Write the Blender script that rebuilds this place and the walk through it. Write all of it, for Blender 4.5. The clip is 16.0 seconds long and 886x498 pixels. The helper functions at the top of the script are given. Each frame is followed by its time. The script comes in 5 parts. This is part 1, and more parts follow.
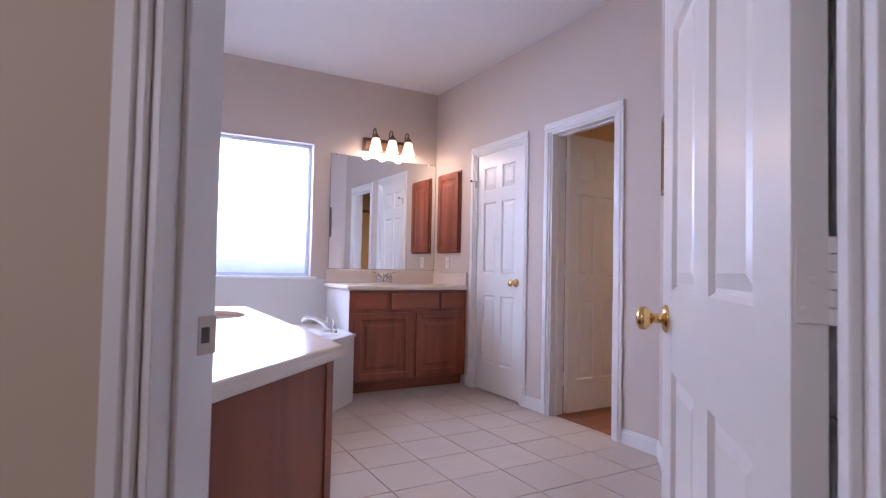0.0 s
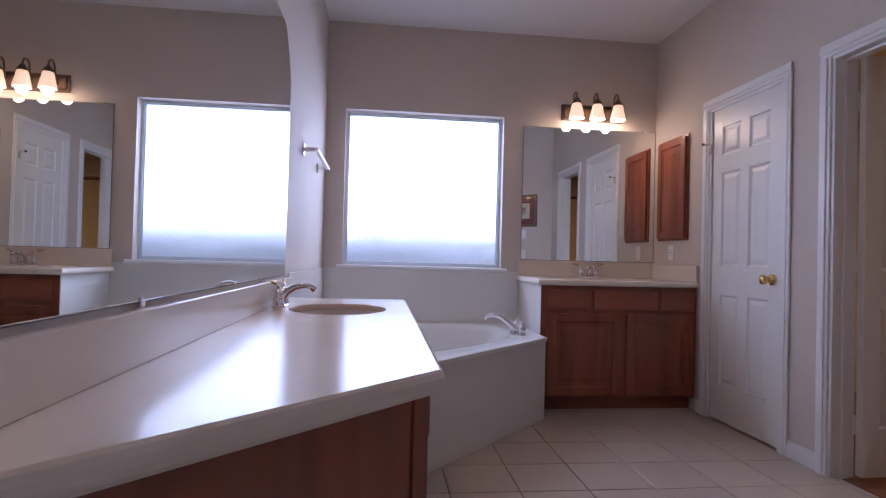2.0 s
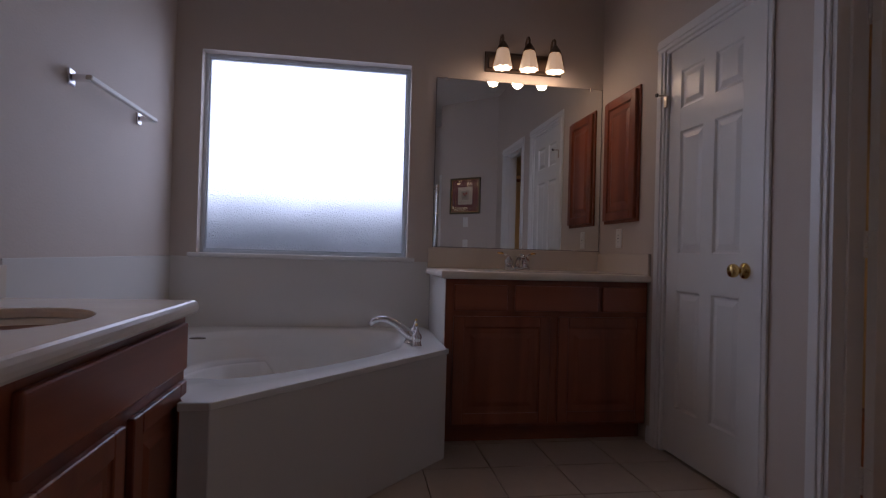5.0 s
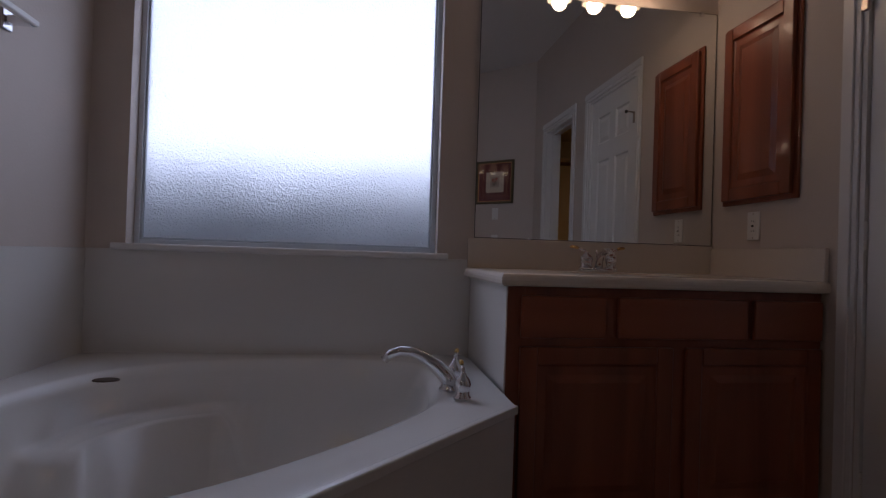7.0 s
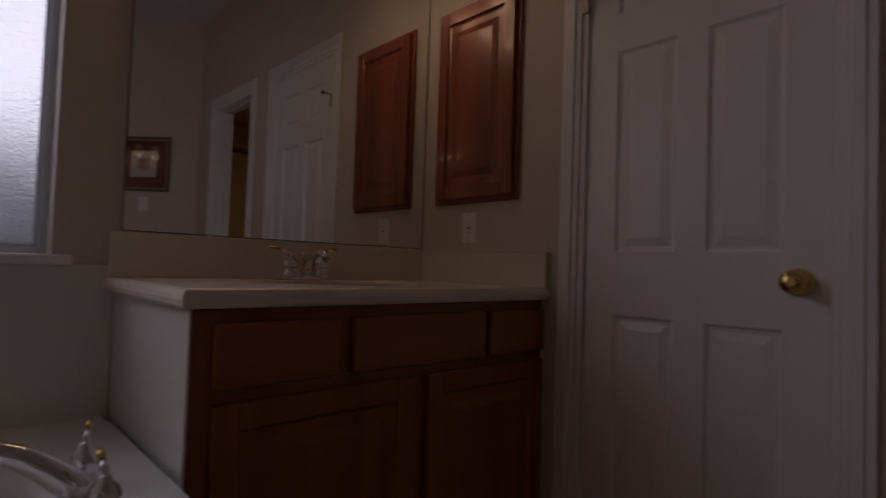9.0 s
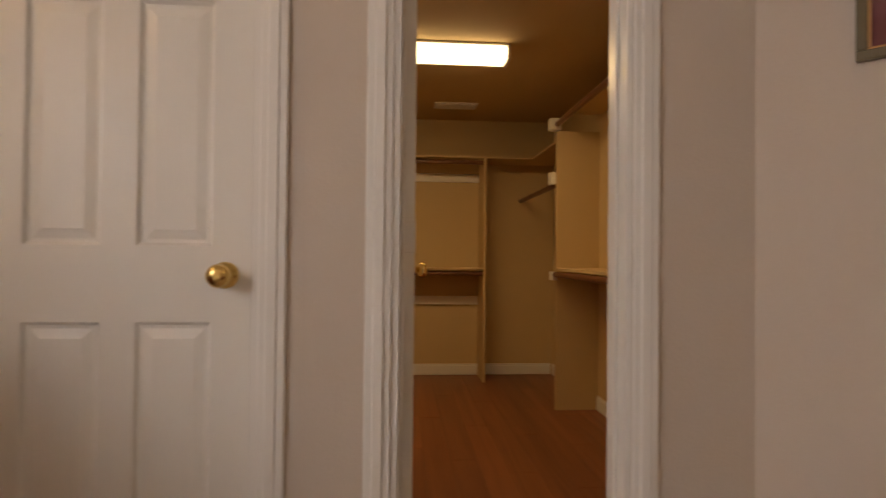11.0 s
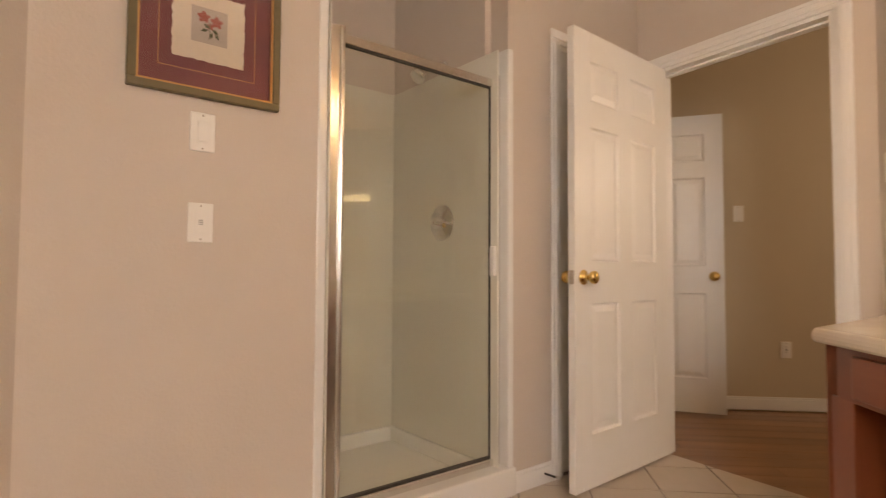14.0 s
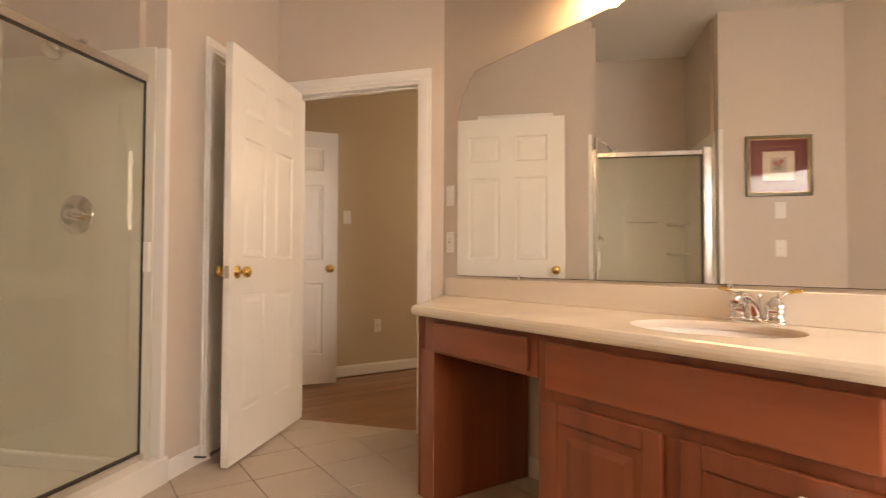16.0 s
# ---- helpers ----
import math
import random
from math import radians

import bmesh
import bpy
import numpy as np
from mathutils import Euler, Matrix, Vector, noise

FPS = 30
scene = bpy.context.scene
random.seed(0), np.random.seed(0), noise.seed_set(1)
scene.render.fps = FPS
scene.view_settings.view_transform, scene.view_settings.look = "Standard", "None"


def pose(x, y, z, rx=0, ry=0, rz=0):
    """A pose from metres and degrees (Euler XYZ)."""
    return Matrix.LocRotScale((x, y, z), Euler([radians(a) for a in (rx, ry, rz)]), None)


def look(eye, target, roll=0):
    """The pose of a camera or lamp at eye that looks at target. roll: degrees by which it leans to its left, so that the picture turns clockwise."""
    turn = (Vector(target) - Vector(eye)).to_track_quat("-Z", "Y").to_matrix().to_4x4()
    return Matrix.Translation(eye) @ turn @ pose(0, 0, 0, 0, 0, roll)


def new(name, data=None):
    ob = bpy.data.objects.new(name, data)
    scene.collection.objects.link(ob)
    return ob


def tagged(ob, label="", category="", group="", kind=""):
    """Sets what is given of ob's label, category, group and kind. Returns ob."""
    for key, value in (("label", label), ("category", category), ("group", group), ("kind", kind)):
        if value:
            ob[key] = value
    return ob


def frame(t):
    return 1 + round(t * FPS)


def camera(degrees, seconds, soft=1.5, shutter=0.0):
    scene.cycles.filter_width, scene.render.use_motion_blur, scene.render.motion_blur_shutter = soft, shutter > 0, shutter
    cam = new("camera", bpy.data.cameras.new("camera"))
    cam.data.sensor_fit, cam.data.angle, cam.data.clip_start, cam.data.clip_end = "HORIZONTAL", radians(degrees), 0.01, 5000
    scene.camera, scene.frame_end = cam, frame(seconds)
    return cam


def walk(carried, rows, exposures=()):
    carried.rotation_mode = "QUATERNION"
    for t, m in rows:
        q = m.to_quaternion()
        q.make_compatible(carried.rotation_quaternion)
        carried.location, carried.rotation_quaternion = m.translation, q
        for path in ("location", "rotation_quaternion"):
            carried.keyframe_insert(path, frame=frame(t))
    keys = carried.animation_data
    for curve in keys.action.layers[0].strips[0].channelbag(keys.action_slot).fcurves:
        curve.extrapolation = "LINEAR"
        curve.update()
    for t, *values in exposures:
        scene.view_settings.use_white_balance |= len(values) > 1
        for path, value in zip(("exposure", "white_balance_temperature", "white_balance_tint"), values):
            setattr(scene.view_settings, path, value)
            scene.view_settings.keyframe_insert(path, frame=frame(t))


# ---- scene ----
cam = camera(78.1, 16.0, soft=1.2, shutter=0.3)
PATH = [
    (0, (-0.013, -4.775, 1.037), (0.974, -3.036, 1.105), 1.2),
    (0.5, (0.121, -4.612, 1.022), (1.092, -2.865, 1.086), 1.2),
    (1, (0.268, -4.447, 1.022), (1.049, -2.607, 1.077), 1.1),
    (1.5, (0.348, -4.309, 1.004), (0.81, -2.363, 1.054), 1.2),
    (2, (0.441, -4.155, 1.0), (0.663, -2.167, 1.034), 1.5),
    (2.5, (0.62, -4.018, 0.99), (0.778, -2.024, 1.018), 1.5),
    (3, (0.721, -3.901, 0.994), (0.878, -1.907, 1.005), 1.4),
    (3.5, (0.835, -3.759, 0.957), (1.032, -1.769, 0.988), 1.5),
    (4, (0.905, -3.674, 0.981), (1.176, -1.692, 0.996), 1.7),
    (4.2, (0.94, -3.632, 0.972), (1.249, -1.656, 0.996), 1.5),
    (6.3, (1.117, -2.595, 0.946), (1.436, -0.621, 0.96), 1.7),
    (6.5, (1.053, -2.489, 0.933), (1.391, -0.518, 0.952), 1.8),
    (7, (1.06, -2.258, 0.928), (1.343, -0.278, 0.95), 1.9),
    (7.5, (1.072, -2.051, 0.934), (1.446, -0.086, 0.959), 2.0),
    (8, (1.071, -1.849, 0.932), (1.722, 0.042, 0.962), 2.2),
    (8.5, (1.091, -1.711, 0.931), (2.11, 0.01, 0.98), 2.2),
    (9, (1.138, -1.69, 0.933), (2.503, -0.23, 1.002), 1.9),
    (9.2, (1.159, -1.7, 0.93), (2.65, -0.369, 1.011), 1.9),
    (11.3, (1.253, -1.786, 0.991), (3.2, -2.243, 1.006), 0.7),
    (11.5, (1.266, -1.808, 0.996), (3.153, -2.471, 1.011), 0.9),
    (12, (1.329, -1.78, 0.958), (3.001, -2.876, 1.007), 1.6),
    (12.5, (1.413, -1.719, 0.945), (2.789, -3.169, 1.009), 1.3),
    (13, (1.411, -1.643, 0.956), (2.424, -3.366, 1.018), 1.3),
    (13.5, (1.372, -1.585, 0.949), (2.002, -3.482, 1.021), 0.9),
    (14, (1.442, -1.484, 0.947), (1.659, -3.471, 1.031), 0.3),
    (14.5, (1.496, -1.366, 0.952), (1.338, -3.358, 1.035), 0.3),
    (15, (1.553, -1.257, 0.952), (1.056, -3.193, 1.033), 0.1),
    (15.5, (1.638, -1.193, 0.957), (0.822, -3.018, 1.028), 0.2),
    (16, (1.758, -1.171, 0.97), (0.631, -2.822, 1.024), 0.2),
]
EXPOSURES = [
    (0.0, -0.15, 5080, 31), (1.0, -0.58, 5100, 30), (1.5, -0.90, 5120, 30), (2.5, -1.45, 5300, 31), (3.5, -2.0, 5480, 31), (4.2, -2.45, 5550, 29),
    (6.3, -2.85, 5550, 27), (7.5, -3.35, 5750, 26), (9.2, -3.62, 6700, 32), (11.3, -0.74, 8450, 21), (12.5, -0.30, 9150, 22), (13.2, -0.38, 9250, 22), (14.5, -0.22, 9150, 23),
    (15.0, -0.14, 9400, 23), (16.0, -0.03, 9600, 23),
]
walk(cam, [(t, look(e, p, r)) for t, e, p, r in PATH], EXPOSURES)

# ---- world and daylight ----
sky_world = bpy.data.worlds.new("sky")
scene.world = sky_world
sky_world.use_nodes = True
wn = sky_world.node_tree.nodes
sky = wn.new("ShaderNodeTexSky")
sky.sky_type, sky.sun_disc, sky.sun_elevation, sky.sun_rotation = "NISHITA", False, radians(50), radians(200)
sky_world.node_tree.links.new(sky.outputs[0], wn["Background"].inputs[0])
wn["Background"].inputs[1].default_value = 0.12
sun = new("sun", bpy.data.lights.new("sun", "SUN"))
sun.data.energy, sun.data.angle, sun.data.color = 2.5, radians(0.5), (1.0, 0.95, 0.88)
sun.matrix_world = look((0, 0, 0), (-0.3, 0.7, -0.9))


def lamp_area(name, m, sx, sy, watts, colour):
    ob = new(name, bpy.data.lights.new(name, "AREA"))
    ob.data.shape, ob.data.size, ob.data.size_y, ob.data.energy, ob.data.color = "RECTANGLE", sx, sy, watts, colour
    ob.matrix_world = m
    return ob


def lamp_point(name, at, watts, colour, radius=0.03):
    ob = new(name, bpy.data.lights.new(name, "POINT"))
    ob.data.energy, ob.data.color, ob.data.shadow_soft_size = watts, colour, radius
    ob.location = at
    return ob


WARM = (1.0, 0.70, 0.38)
# fill lamp added out of sight to brighten the hall; no window is built there
lamp_area("hall_fill", look((-2.49, -4.40, 1.55), (0.0, -4.60, 1.2)), 1.5, 1.2, 34, (1.0, 0.90, 0.76))
BULB_WATTS = 5.6

# ---- materials ----


def material(name, base, rough=0.5, metal=0.0, noise_scale=0.0, amount=0.0, bump=0.0, bump_scale=200.0, coat=0.0, detail=4.0,
             stain=0.0, stain_scale=1.5, random_amount=0.0, rough_amount=0.0, bump_depth=0.002):
    """A surface with its base colour broken by a fine and a broad noise, a fine relief, and a shade of its own for each piece."""
    m = bpy.data.materials.new(name)
    m.use_nodes = True
    n, l = m.node_tree.nodes, m.node_tree.links
    b = n["Principled BSDF"]
    b.inputs["Base Color"].default_value = (*base, 1)
    b.inputs["Roughness"].default_value = rough
    b.inputs["Metallic"].default_value = metal
    b.inputs["Coat Weight"].default_value = coat
    geo = n.new("ShaderNodeNewGeometry")
    value = None

    def grow(socket, low, high):
        nonlocal value
        mr = n.new("ShaderNodeMapRange")
        mr.inputs["To Min"].default_value, mr.inputs["To Max"].default_value = low, high
        l.new(socket, mr.inputs["Value"])
        if value is None:
            value = mr.outputs[0]
        else:
            mu = n.new("ShaderNodeMath")
            mu.operation = "MULTIPLY"
            l.new(value, mu.inputs[0])
            l.new(mr.outputs[0], mu.inputs[1])
            value = mu.outputs[0]

    if amount:
        t = n.new("ShaderNodeTexNoise")
        t.inputs["Scale"].default_value, t.inputs["Detail"].default_value = noise_scale, detail
        l.new(geo.outputs["Position"], t.inputs["Vector"])
        grow(t.outputs["Fac"], 1 - amount, 1 + amount)
    if stain:
        t = n.new("ShaderNodeTexNoise")
        t.inputs["Scale"].default_value, t.inputs["Detail"].default_value = stain_scale, 6.0
        l.new(geo.outputs["Position"], t.inputs["Vector"])
        grow(t.outputs["Fac"], 1 - stain, 1 + stain)
        if rough_amount:
            mr = n.new("ShaderNodeMapRange")
            mr.inputs["To Min"].default_value, mr.inputs["To Max"].default_value = max(rough - rough_amount, 0.02), rough + rough_amount
            l.new(t.outputs["Fac"], mr.inputs["Value"])
            l.new(mr.outputs[0], b.inputs["Roughness"])
    if random_amount:
        oi = n.new("ShaderNodeObjectInfo")
        grow(oi.outputs["Random"], 1 - random_amount, 1 + random_amount)
    if value is not None:
        mix = n.new("ShaderNodeVectorMath")
        mix.operation = "SCALE"
        mix.inputs[0].default_value = base
        l.new(value, mix.inputs["Scale"])
        l.new(mix.outputs[0], b.inputs["Base Color"])
    if bump:
        t = n.new("ShaderNodeTexNoise")
        t.inputs["Scale"].default_value, t.inputs["Detail"].default_value = bump_scale, 3.0
        l.new(geo.outputs["Position"], t.inputs["Vector"])
        bm_ = n.new("ShaderNodeBump")
        bm_.inputs["Strength"].default_value, bm_.inputs["Distance"].default_value = bump, bump_depth
        l.new(t.outputs["Fac"], bm_.inputs["Height"])
        l.new(bm_.outputs[0], b.inputs["Normal"])
    return m


def wood(name, dark, light, axis, rough=0.35, ring=9.0, random_amount=0.08, coat=0.15):
    """Stained wood: long grain along one axis, two tones, with fine pores in the relief."""
    m = material(name, light, rough, coat=coat)
    n, l = m.node_tree.nodes, m.node_tree.links
    b = n["Principled BSDF"]
    geo = n["Geometry"] if "Geometry" in n else n.new("ShaderNodeNewGeometry")
    mp = n.new("ShaderNodeMapping")
    s = [ring, ring, ring]
    s["xyz".index(axis)] = ring * 0.06
    mp.inputs["Scale"].default_value = s
    l.new(geo.outputs["Position"], mp.inputs["Vector"])
    t = n.new("ShaderNodeTexNoise")
    t.inputs["Scale"].default_value, t.inputs["Detail"].default_value, t.inputs["Distortion"].default_value = 1.0, 8.0, 0.6
    l.new(mp.outputs[0], t.inputs["Vector"])
    fine = n.new("ShaderNodeTexNoise")
    fine.inputs["Scale"].default_value, fine.inputs["Detail"].default_value = 9.0, 3.0
    l.new(mp.outputs[0], fine.inputs["Vector"])
    ramp = n.new("ShaderNodeValToRGB")
    ramp.color_ramp.elements[0].position, ramp.color_ramp.elements[0].color = 0.3, (*dark, 1)
    ramp.color_ramp.elements[1].position, ramp.color_ramp.elements[1].color = 0.7, (*light, 1)
    l.new(t.outputs["Fac"], ramp.inputs[0])
    oi = n.new("ShaderNodeObjectInfo")
    mr = n.new("ShaderNodeMapRange")
    mr.inputs["To Min"].default_value, mr.inputs["To Max"].default_value = 1 - random_amount, 1 + random_amount
    l.new(oi.outputs["Random"], mr.inputs["Value"])
    sc = n.new("ShaderNodeVectorMath")
    sc.operation = "SCALE"
    l.new(ramp.outputs[0], sc.inputs[0])
    l.new(mr.outputs[0], sc.inputs["Scale"])
    l.new(sc.outputs[0], b.inputs["Base Color"])
    bp = n.new("ShaderNodeBump")
    bp.inputs["Strength"].default_value, bp.inputs["Distance"].default_value = 0.12, 0.001
    l.new(fine.outputs["Fac"], bp.inputs["Height"])
    l.new(bp.outputs[0], b.inputs["Normal"])
    return m


def glass(name, tint, rough, ior=1.45, bump=0.0, bump_scale=150.0, depth=0.002):
    m = material(name, tint, rough, bump=bump, bump_scale=bump_scale, bump_depth=depth)
    b = m.node_tree.nodes["Principled BSDF"]
    b.inputs["Transmission Weight"].default_value, b.inputs["IOR"].default_value = 1.0, ior
    return m


def glow(name, colour, strength):
    m = bpy.data.materials.new(name)
    m.use_nodes = True
    b = m.node_tree.nodes["Principled BSDF"]
    b.inputs["Base Color"].default_value = (0.9, 0.88, 0.84, 1)
    b.inputs["Emission Color"].default_value, b.inputs["Emission Strength"].default_value = (*colour, 1), strength
    return m


M_WALL = material("wall_paint", (0.60, 0.523, 0.458), 0.70, noise_scale=9, amount=0.02, bump=0.5, bump_scale=95, stain=0.03, stain_scale=1.2)
M_HALL = material("hall_paint", (0.55, 0.46, 0.34), 0.78, noise_scale=9, amount=0.02, bump=0.25, bump_scale=130, stain=0.03)
M_CLOSET = material("closet_paint", (0.62, 0.46, 0.26), 0.78, noise_scale=9, amount=0.02, bump=0.25, bump_scale=130, stain=0.03)
M_CEIL = material("ceiling_paint", (0.76, 0.73, 0.70), 0.9, noise_scale=20, amount=0.02, bump=0.5, bump_scale=70, stain=0.02)
M_TRIM = material("trim_paint", (0.80, 0.79, 0.77), 0.32, noise_scale=14, amount=0.015, bump=0.06, bump_scale=60, stain=0.02, stain_scale=4)
M_DOOR = material("door_paint", (0.80, 0.79, 0.76), 0.28, noise_scale=14, amount=0.015, bump=0.10, bump_scale=90, stain=0.02, stain_scale=4)
M_TILE = material("ceramic_tile", (0.50, 0.42, 0.35), 0.30, noise_scale=26, amount=0.06, bump=0.06, bump_scale=60, stain=0.06, stain_scale=5,
                  random_amount=0.05)
M_GROUT = material("grout", (0.20, 0.16, 0.13), 0.9, noise_scale=60, amount=0.15, bump=0.4, bump_scale=300, stain=0.2, stain_scale=3)
M_MARBLE = material("cultured_marble", (0.74, 0.66, 0.57), 0.20, noise_scale=6, amount=0.03, stain=0.04, stain_scale=2.4, bump=0.02, bump_scale=30, rough_amount=0.08)
M_BISQUE = material("sink_porcelain", (0.82, 0.79, 0.75), 0.12, stain=0.02)
M_ACRYL = material("tub_acrylic", (0.78, 0.77, 0.74), 0.14, stain=0.02, stain_scale=2, bump=0.01, bump_scale=20, rough_amount=0.05)
M_SURR = material("surround_panel", (0.72, 0.70, 0.66), 0.24, stain=0.02, stain_scale=2, bump=0.03, bump_scale=30)
M_SHOWER = material("shower_panel", (0.70, 0.68, 0.60), 0.30, stain=0.03, stain_scale=2, bump=0.02, bump_scale=30)
M_CHROME = material("chrome", (0.80, 0.80, 0.82), 0.10, metal=1.0, stain=0.03, stain_scale=30, rough_amount=0.04)
M_BRASS = material("polished_brass", (0.83, 0.58, 0.22), 0.16, metal=1.0, stain=0.05, stain_scale=30, rough_amount=0.06)
M_NICKEL = material("brushed_nickel", (0.46, 0.40, 0.34), 0.32, metal=1.0, stain=0.05, stain_scale=20)
M_BRONZE = material("lamp_bronze", (0.24, 0.18, 0.14), 0.34, metal=1.0, noise_scale=60, amount=0.08, stain=0.08, stain_scale=20)
M_ALU = material("shower_aluminium", (0.78, 0.76, 0.73), 0.22, metal=1.0, noise_scale=40, amount=0.04, stain=0.04, stain_scale=6, rough_amount=0.08)
M_WALU = material("window_aluminium", (0.66, 0.70, 0.74), 0.42, metal=0.3, stain=0.08, stain_scale=8)
M_MIRROR = material("mirror_silver", (0.86, 0.88, 0.87), 0.012, metal=1.0)
M_EDGE = material("mirror_edge", (0.12, 0.11, 0.10), 0.4, stain=0.3, stain_scale=40)
M_WOODV = wood("cabinet_wood_upright", (0.17, 0.041, 0.018), (0.30, 0.083, 0.035), "z")
M_WOODY = wood("cabinet_wood_lengthwise", (0.18, 0.043, 0.019), (0.31, 0.086, 0.036), "y")
M_WOODX = wood("cabinet_wood_crosswise", (0.17, 0.041, 0.018), (0.30, 0.083, 0.035), "x")
M_PLANK = wood("floor_plank_wood", (0.20, 0.085, 0.035), (0.33, 0.16, 0.070), "x", rough=0.30, ring=14, random_amount=0.14)
M_PLANKC = wood("closet_plank_wood", (0.19, 0.060, 0.026), (0.30, 0.105, 0.048), "x", rough=0.42, ring=14, random_amount=0.12)
M_ROD = wood("closet_rod_wood", (0.12, 0.045, 0.022), (0.20, 0.080, 0.040), "x", rough=0.4)
M_PLASTIC = material("switch_plastic", (0.80, 0.78, 0.74), 0.35, stain=0.02, stain_scale=10)
M_SLOT = material("dark_slot", (0.05, 0.045, 0.04), 0.6, noise_scale=50, amount=0.1)
M_FROST = glass("frosted_glass", (0.93, 0.96, 1.0), 0.33, 1.35, bump=1.0, bump_scale=130, depth=0.007)
M_SGLASS = glass("shower_glass", (0.93, 0.94, 0.90), 0.02, 1.45)
M_SHADE = glow("lamp_shade_glass", (1.0, 0.60, 0.27), 2.3)
M_SKYGLOW = glow("bright_overcast_sky", (0.86, 0.93, 1.0), 14.0)
M_TUBE = glow("fluorescent_diffuser", (1.0, 0.86, 0.50), 7.0)
M_OLIVE = material("picture_frame_olive", (0.13, 0.105, 0.055), 0.35, stain=0.15, stain_scale=25)
M_GOLD = material("picture_gilding", (0.55, 0.30, 0.12), 0.35, metal=0.6, stain=0.1, stain_scale=25)
M_MAT = material("picture_mat_wine", (0.155, 0.035, 0.042), 0.8, noise_scale=120, amount=0.08)
M_PAPER = material("picture_paper", (0.62, 0.54, 0.45), 0.9, noise_scale=60, amount=0.06, bump=0.2, bump_scale=300)
M_PRINT = material("picture_print_ground", (0.42, 0.36, 0.32), 0.9, noise_scale=40, amount=0.08)
M_ROSE = material("picture_rose", (0.36, 0.10, 0.08), 0.9, noise_scale=80, amount=0.2)
M_LEAF = material("picture_leaf", (0.08, 0.09, 0.05), 0.9, noise_scale=80, amount=0.2)
M_PGLASS = glass("picture_glass", (1, 1, 1), 0.0, 1.45)
M_RUBBER = material("door_stop_rubber", (0.75, 0.73, 0.70), 0.6, stain=0.05)
M_HEDGE = material("hedge_leaves", (0.095, 0.140, 0.17), 0.7, noise_scale=14, amount=0.4, stain=0.3, stain_scale=3)
M_GROUND = material("garden_ground", (0.14, 0.15, 0.09), 0.95, noise_scale=3, amount=0.3, bump=0.5, bump_scale=20)
M_BADGE = material("badge_metal", (0.10, 0.07, 0.05), 0.35, metal=0.5, stain=0.1)

# ---- mesh helpers ----


def mesh_object(name, bm, mat, smooth=False):
    me = bpy.data.meshes.new(name)
    bmesh.ops.recalc_face_normals(bm, faces=bm.faces)
    bm.to_mesh(me)
    bm.free()
    me.materials.append(mat)
    if smooth:
        for p in me.polygons:
            p.use_smooth = True
    return new(name, me)


def part(name, bm, mat, parent, label="", smooth=False):
    ob = mesh_object(name, bm, mat, smooth)
    ob.parent = parent
    return tagged(ob, label=label)


def structure(name, bm, mat, label, category):
    return tagged(mesh_object(name, bm, mat), label=label, category=category, kind="structure")


def thing(name, m, label, category, group="", kind=""):
    ob = new(name)
    ob.empty_display_size = 0.1
    ob.matrix_world = m
    return tagged(ob, label=label, category=category, group=group, kind=kind)


def box(x0, x1, y0, y1, z0, z1, bevel=0.0, bm=None, segments=1):
    b = bmesh.new()
    bmesh.ops.create_cube(b, size=1)
    for v in b.verts:
        v.co = Vector((x0 + (x1 - x0) * (v.co.x + 0.5), y0 + (y1 - y0) * (v.co.y + 0.5), z0 + (z1 - z0) * (v.co.z + 0.5)))
    if bevel:
        bmesh.ops.bevel(b, geom=list(b.edges), offset=bevel, segments=segments, affect="EDGES", profile=0.5)
    return merge(bm, b)


def merge(bm, b):
    if bm is None:
        return b
    me = bpy.data.meshes.new("scratch")
    b.to_mesh(me)
    b.free()
    bm.from_mesh(me)
    bpy.data.meshes.remove(me)
    return bm


def prism(points, z0, z1, bevel=0.0, bm=None, segments=1):
    """An upright prism over a polygon of (x, y)."""
    b = bmesh.new()
    low = [b.verts.new((x, y, z0)) for x, y in points]
    high = [b.verts.new((x, y, z1)) for x, y in points]
    b.faces.new(low[::-1])
    b.faces.new(high)
    k = len(points)
    for i in range(k):
        b.faces.new((low[i], low[(i + 1) % k], high[(i + 1) % k], high[i]))
    if bevel:
        bmesh.ops.bevel(b, geom=list(b.edges), offset=bevel, segments=segments, affect="EDGES", profile=0.5)
    return merge(bm, b)


def lathe(profile, steps=20, bm=None, m=None):
    """A turned body: (radius, height) pairs about z."""
    b = bmesh.new()
    rings = []
    for r, z in profile:
        rings.append([b.verts.new((r * math.cos(2 * math.pi * i / steps), r * math.sin(2 * math.pi * i / steps), z)) for i in range(steps)])
    for a, c in zip(rings, rings[1:]):
        for i in range(steps):
            b.faces.new((a[i], a[(i + 1) % steps], c[(i + 1) % steps], c[i]))
    b.faces.new(rings[0][::-1])
    b.faces.new(rings[-1])
    if m is not None:
        b.transform(m)
    return merge(bm, b)


